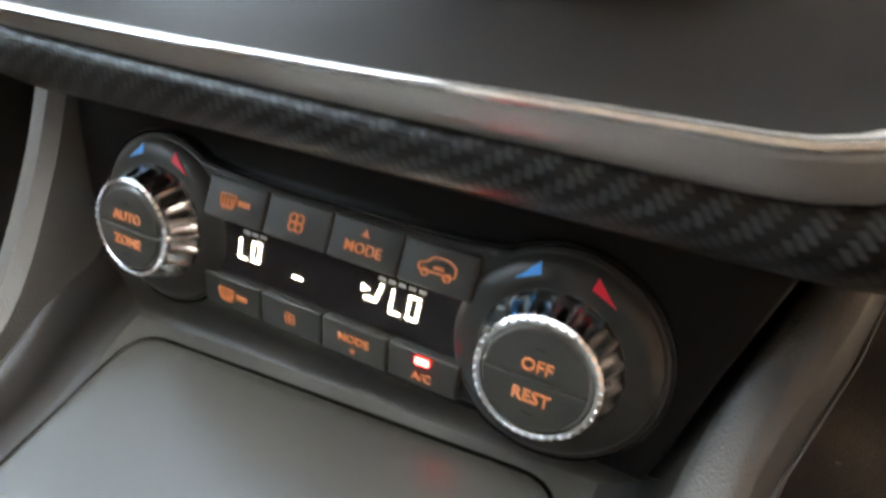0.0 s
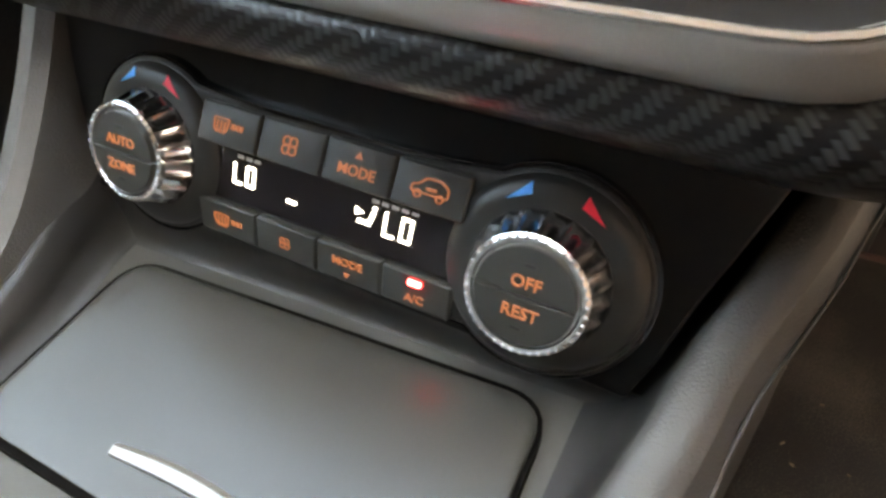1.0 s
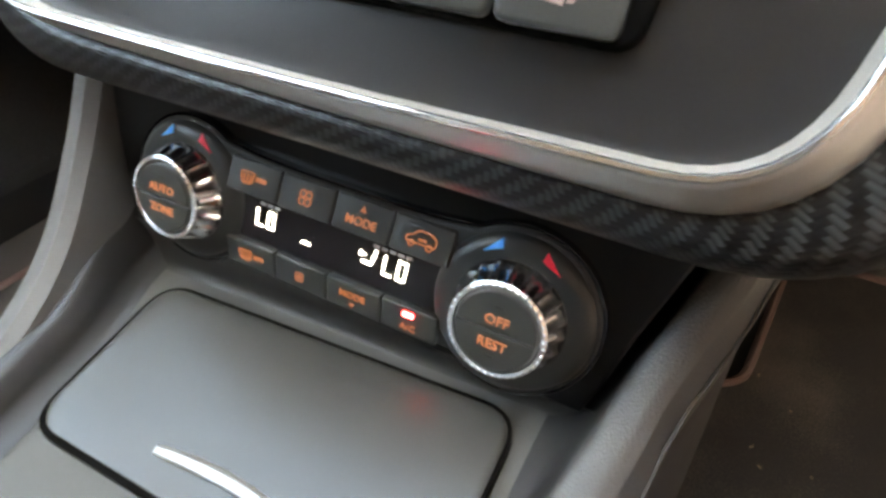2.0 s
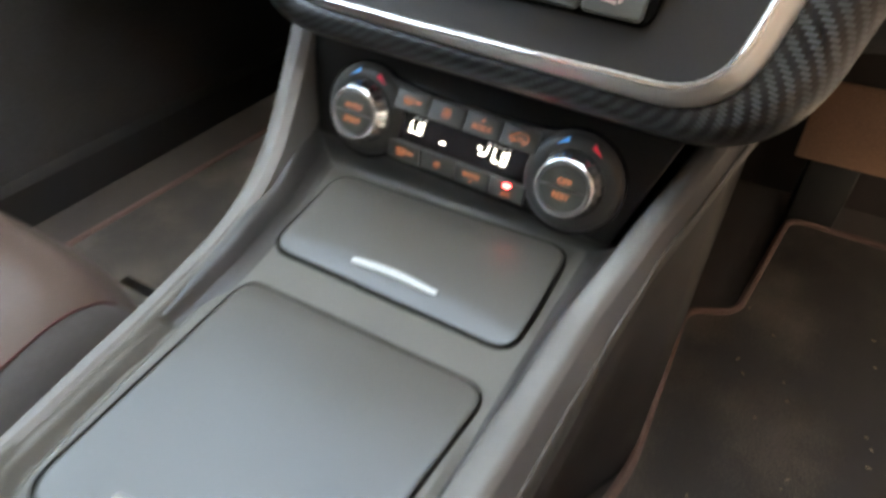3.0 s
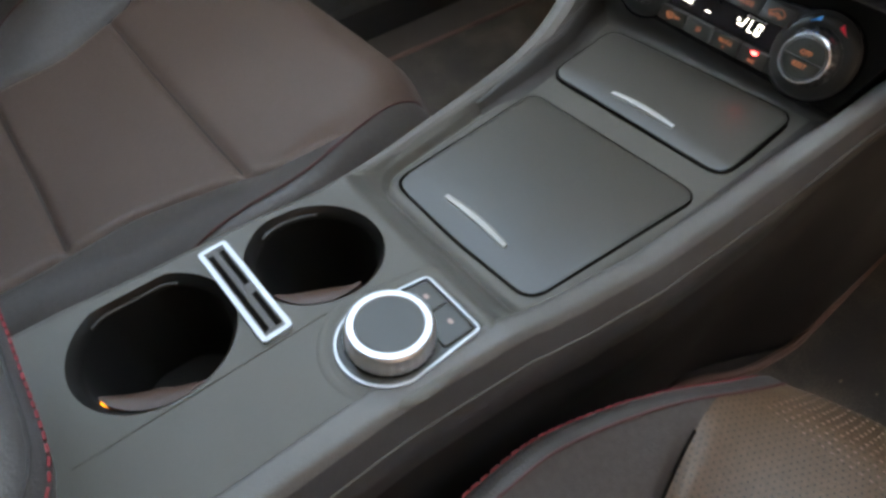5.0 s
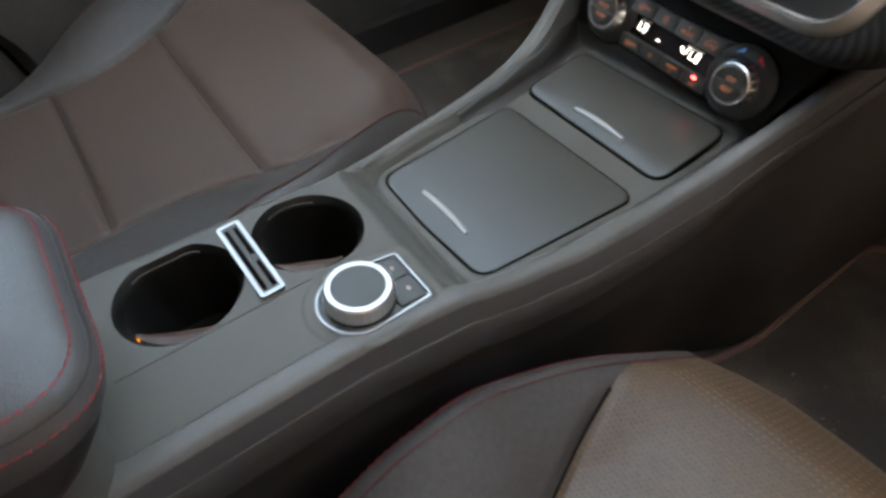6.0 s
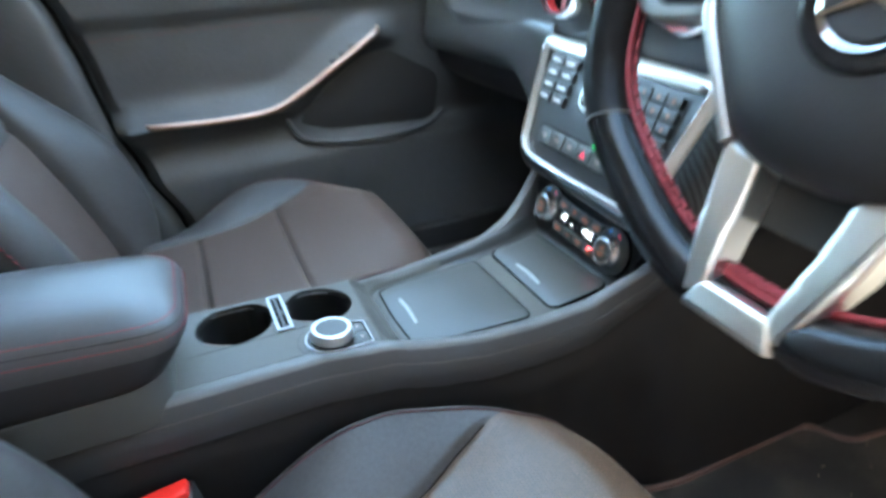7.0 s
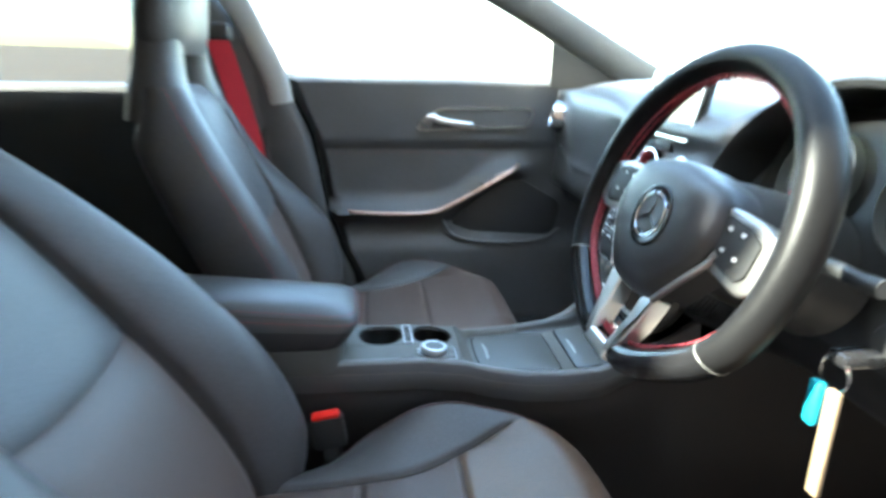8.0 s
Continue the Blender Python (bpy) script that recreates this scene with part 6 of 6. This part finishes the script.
# switch strip with the hazard key
strip = part("switch_strip", prism(rounded([(-0.085, 0.017), (0.085, 0.017), (0.088, 0.040), (-0.088, 0.040)], 0.006, 4), -0.006, 0.0015, BZ, 0.001), M_GAP, dash, "black switch strip")
for i in range(6):
    x0 = -0.082 + 0.0275 * i
    key = part("switch", prism(rounded([(x0, 0.0185), (x0 + 0.0265, 0.0185), (x0 + 0.0265, 0.0385), (x0, 0.0385)], 0.003, 3), -0.002, 0.005, BZ, 0.0015), M_BUTTON, strip, "black switch")
    cx = x0 + 0.01325
    if i == 3:
        part("symbol", place(triangle(cx, 0.028, 0.005), BZ @ Matrix.Translation((0, 0, 0.0052))), M_REDMARK, key, "red hazard triangle", 0)
    elif i == 5:
        bm = bmesh.new()
        prism([Vector(p) for p in ((cx - 0.0052, 0.0240), (cx + 0.0012, 0.0232), (cx + 0.0014, 0.0246), (cx - 0.0050, 0.0256))], 0.0048, 0.0054, BZ, bm=bm)
        prism([Vector(p) for p in ((cx + 0.0018, 0.0238), (cx + 0.0032, 0.0240), (cx + 0.0060, 0.0325), (cx + 0.0044, 0.0328))], 0.0048, 0.0054, BZ, bm=bm)
        for k in range(3):
            wave = [(cx - 0.0052 + 0.0026 * k + 0.0005 * math.sin(1.6 * j) + 0.0003 * j, 0.0268 + 0.0012 * j) for j in range(5)]
            prism([Vector((x - 0.0003, y)) for x, y in wave][::-1] + [Vector((x + 0.0004, y)) for x, y in wave], 0.0048, 0.0054, BZ, bm=bm)
        part("symbol", bm, M_ROSEPRINT, key, "rose printed heated seat symbol", 0)
    else:
        bm = bmesh.new()
        for k in range(3):
            prism([Vector(p) for p in ((cx - 0.0042 + 0.003 * k, 0.026), (cx - 0.0031 + 0.003 * k, 0.026), (cx - 0.0025 + 0.003 * k, 0.0312), (cx - 0.0036 + 0.003 * k, 0.0312))], 0.0048, 0.0054, BZ, bm=bm)
        part("symbol", bm, M_ROSEPRINT, key, "faint rose printed symbol", 0)
# radio keys to the left, number keys to the right
for i in range(4):
    for j in range(2):
        x0, y0 = -0.118 + 0.030 * j, 0.066 + 0.0150 * i
        key = part("radio_key", prism(rounded([(x0, y0), (x0 + 0.027, y0), (x0 + 0.027, y0 + 0.0125), (x0, y0 + 0.0125)], 0.002, 3), -0.004, 0.003, BZ, 0.001), M_KEY, dash, "black radio key")
        part("symbol", prism([Vector(p) for p in ((x0 + 0.005, y0 + 0.005), (x0 + 0.021, y0 + 0.005), (x0 + 0.021, y0 + 0.0075), (x0 + 0.005, y0 + 0.0075))], 0.0028, 0.0034, BZ), M_GREYPRINT, key, "pale printed bar", 0)
for i in range(4):
    for j in range(3):
        x0, y0 = 0.052 + 0.022 * j, 0.064 + 0.0145 * i
        key = part("number_key", prism(rounded([(x0, y0), (x0 + 0.020, y0), (x0 + 0.020, y0 + 0.0125), (x0, y0 + 0.0125)], 0.002, 3), -0.004, 0.003, BZ, 0.001), M_KEY, dash, "black number key")
        part("symbol", prism([Vector(p) for p in ((x0 + 0.008, y0 + 0.0045), (x0 + 0.012, y0 + 0.0045), (x0 + 0.012, y0 + 0.0085), (x0 + 0.008, y0 + 0.0085))], 0.0028, 0.0034, BZ), M_DIMAMBER, key, "amber printed mark", 0)
vol = part("volume_knob", lathe([(0.017, -0.004), (0.017, 0.004), (0.0155, 0.006), (0.0150, 0.018), (0.0140, 0.0195), (0.009, 0.0198), (0.0005, 0.0195)], on_bezel(0.0, 0.088), 40), M_SATIN, dash, "silver volume knob")
part("knob_face", lathe([(0.011, 0.0190), (0.011, 0.0203), (0.0005, 0.0204)], on_bezel(0.0, 0.088), 30), M_GLOSS, vol, "black knob face")
part("disc_slot", prism(rounded([(-0.065, 0.118), (0.065, 0.118), (0.065, 0.1215), (-0.065, 0.1215)], 0.001, 2), -0.003, 0.0005, BZ), M_GAP, dash, "black disc slot")
part("top_bar", prism(rounded([(-0.132, 0.128), (0.134, 0.128), (0.136, 0.139), (-0.134, 0.139)], 0.003, 3), -0.004, 0.0085, BZ, 0.002), M_SATIN, dash, "bright satin bar above the radio")
part("lock_lamp", prism(rounded([(0.0215, 0.0405), (0.0250, 0.0405), (0.0250, 0.0465), (0.0215, 0.0465)], 0.0005, 2), 0.0, 0.002, BZ), M_GREENLAMP, dash, "small green lamp", 0)


# round air vents
def air_vent(x, y, z, lean, label, turn=0.0):
    """A turbine vent: red and chrome rings, a cross of blades and a hub."""
    m = Matrix.Translation((x, y, z)) @ Matrix.Rotation(turn, 4, "Z") @ Matrix.Rotation(math.pi / 2 - lean, 4, "X")
    v = thing("air_vent", label, "air vent", (x, y, z), "dashboard air vents")
    part("chrome_ring", lathe([(0.041, -0.02), (0.0415, 0.010), (0.0405, 0.0135), (0.0385, 0.014), (0.0375, 0.010), (0.037, -0.02)], m, 48), M_CHROME, v, "chrome outer ring")
    part("red_ring", lathe([(0.0368, -0.02), (0.0368, 0.0075), (0.0352, 0.0085), (0.0340, 0.004), (0.0335, -0.02)], m, 48), M_VENTRED, v, "red inner ring")
    part("throat", lathe([(0.0332, -0.002), (0.0325, -0.022), (0.0005, -0.024)], m, 32), M_GAP, v, "black throat")
    for i in range(6):
        part("blade", box((-0.001, 0.006, -0.014), (0.001, 0.031, 0.002), 0.0006, m @ Matrix.Rotation(i * math.pi / 3, 4, "Z") @ Matrix.Rotation(0.3, 4, "Y"), 1), M_SATIN if i % 3 == 0 else M_DARK, v, "thin blade")
    part("hub", lathe([(0.0095, -0.012), (0.0095, 0.003), (0.007, 0.0055), (0.0005, 0.006)], m, 24), M_SATIN, v, "silver hub")
    return v


for x in (-0.095, 0.010, 0.118):
    air_vent(x, 0.036, 0.658, radians(14), "round dashboard air vent with chrome and red rings")
air_vent(-0.645, 0.062, 0.700, radians(12), "round side air vent with chrome and red rings", radians(-14))
air_vent(0.655, 0.045, 0.690, radians(12), "round side air vent with chrome and red rings", radians(14))

# centre display
SM = Matrix.Translation((0.035, 0.045, 0.775)) @ Matrix.Rotation(math.pi / 2 - radians(12), 4, "X")
display = thing("centre_display", "free-standing centre display in a black frame", "display", (0.035, 0.06, 0.72))
o = rounded([(-0.088, -0.052), (0.088, -0.052), (0.088, 0.052), (-0.088, 0.052)], 0.008, 5)
part("case", prism(o, -0.016, 0.0, SM, 0.003), M_GLOSS, display, "gloss black case")
part("edge", frame_ring(o, inset(o, 0.003), -0.006, 0.0012, SM), M_SATIN, display, "thin silver edge")
part("screen", prism(inset(o, 0.011), -0.002, 0.0006, SM), M_SCREEN, display, "pale lit screen", 0)
part("stand", box((-0.03, -0.075, -0.02), (0.03, -0.045, -0.006), 0.004, SM), M_DARK, display, "black stand")

# instrument cluster
cluster = thing("instrument_cluster", "hooded instrument cluster with two round dials", "instrument cluster", (0.40, 0.12, 0.72))
CM = Matrix.Translation((0.430, 0.078, 0.712)) @ Matrix.Rotation(math.pi / 2 - radians(18), 4, "X")
part("back", prism(rounded([(-0.185, -0.075), (0.175, -0.075), (0.150, 0.085), (-0.160, 0.085)], 0.03, 6), -0.012, -0.004, CM), M_CUP, cluster, "black back plate")
for s in (-1, 1):
    C = CM @ Matrix.Translation((s * 0.078, 0, 0))
    dl = part("dial", lathe([(0.056, -0.006), (0.056, 0.010), (0.053, 0.012), (0.050, 0.0), (0.002, -0.002)], C, 48), M_BUTTON, cluster, "black dial in a silver-grey ring")
    part("tell_tale", place(triangle(-0.026, 0.018, 0.0034), C @ Matrix.Translation((0, 0, 0.0006))), M_TELLTALE, dl, "lit green arrow lamp", 0)
    bm = bmesh.new()
    for i in range(31):
        a = radians(225 - 9 * i)
        prism([Vector(p) for p in ((-0.0006, 0.038), (0.0006, 0.038), (0.0006, 0.046), (-0.0006, 0.046))], -0.001, 0.0006, C @ Matrix.Rotation(a - math.pi / 2, 4, "Z"), bm=bm)
    part("scale", bm, M_GREYPRINT, dl, "pale scale marks", 0)
    part("needle", prism([Vector(p) for p in ((-0.0020, -0.004), (0.0020, -0.004), (0.0010, 0.042), (-0.0010, 0.042))], 0.001, 0.003, C @ Matrix.Rotation(radians(130), 4, "Z")), M_RED, dl, "red needle", 0)
    part("hub_cap", lathe([(0.008, 0.0), (0.008, 0.005), (0.0005, 0.006)], C, 20), M_DARK, dl, "black needle cap")
secs = []
for i in range(25):
    a = math.pi * i / 24
    p = CM @ Vector((-0.008 + 0.192 * math.cos(a), -0.055 + 0.170 * math.sin(a) ** 0.8, 0))
    secs.append([p + Vector((0, dy, dz)) for dy, dz in ((-0.055, -0.004), (-0.06, 0.004), (-0.05, 0.010), (0.04, 0.012), (0.12, 0.0), (0.12, -0.01), (0.0, -0.006))])
part("hood", loft(secs, True), M_DARK, cluster, "black grained hood", 50)

# keys in the ignition
keys = thing("key_bunch", "car key in the ignition with cyan fob and pale tag", "keys", (0.55, -0.03, 0.6))
KB = Vector((0.580, -0.025, 0.604))
part("lock_barrel", lathe([(0.019, -0.03), (0.019, 0.004), (0.016, 0.007), (0.0005, 0.007)], Matrix.Translation((0.577, 0.0, 0.612)) @ Matrix.Rotation(math.pi / 2, 4, "X"), 24), M_DARK, keys, "black ignition barrel")
part("key_head", box((-0.012, -0.030, -0.006), (0.012, 0.008, 0.006), 0.004, Matrix.Translation(KB)), M_GLOSS, keys, "black key head")
part("ring", tube([KB + Vector((0.016 * math.cos(a), -0.028, -0.014 + 0.016 * math.sin(a))) for a in np.linspace(0, 2 * math.pi, 25)[:-1]], 0.0012, 6, True), M_CHROME, keys, "steel key ring")
part("fob", box((-0.0070, -0.004, -0.042), (0.0070, 0.004, 0.0), 0.003, Matrix.Translation(KB + Vector((-0.010, -0.032, -0.025)))), M_CYAN, keys, "cyan plastic fob")
part("tag", box((-0.0066, -0.003, -0.100), (0.0066, 0.003, 0.0), 0.002, Matrix.Translation(KB + Vector((0.014, -0.036, -0.022)))), M_WOOD, keys, "pale wooden tag")
sw = thing("light_switch", "round black headlamp switch on the dashboard", "switch", (0.60, 0.0, 0.6))
part("base", lathe([(0.030, -0.02), (0.030, 0.004), (0.027, 0.007), (0.0005, 0.007)], Matrix.Translation((0.635, 0.01, 0.615)) @ Matrix.Rotation(math.pi / 2, 4, "X"), 32), M_DARK, sw, "black round base")
part("knob", lathe([(0.018, 0.006), (0.018, 0.020), (0.016, 0.022), (0.0005, 0.022)], Matrix.Translation((0.635, 0.01, 0.615)) @ Matrix.Rotation(math.pi / 2, 4, "X"), 32), M_BUTTON, sw, "black turning knob")
part("pointer", box((-0.002, -0.024, 0.004), (0.002, -0.012, 0.014), 0.001, Matrix.Translation((0.635, 0.01, 0.615))), M_GREYPRINT, sw, "pale pointer")
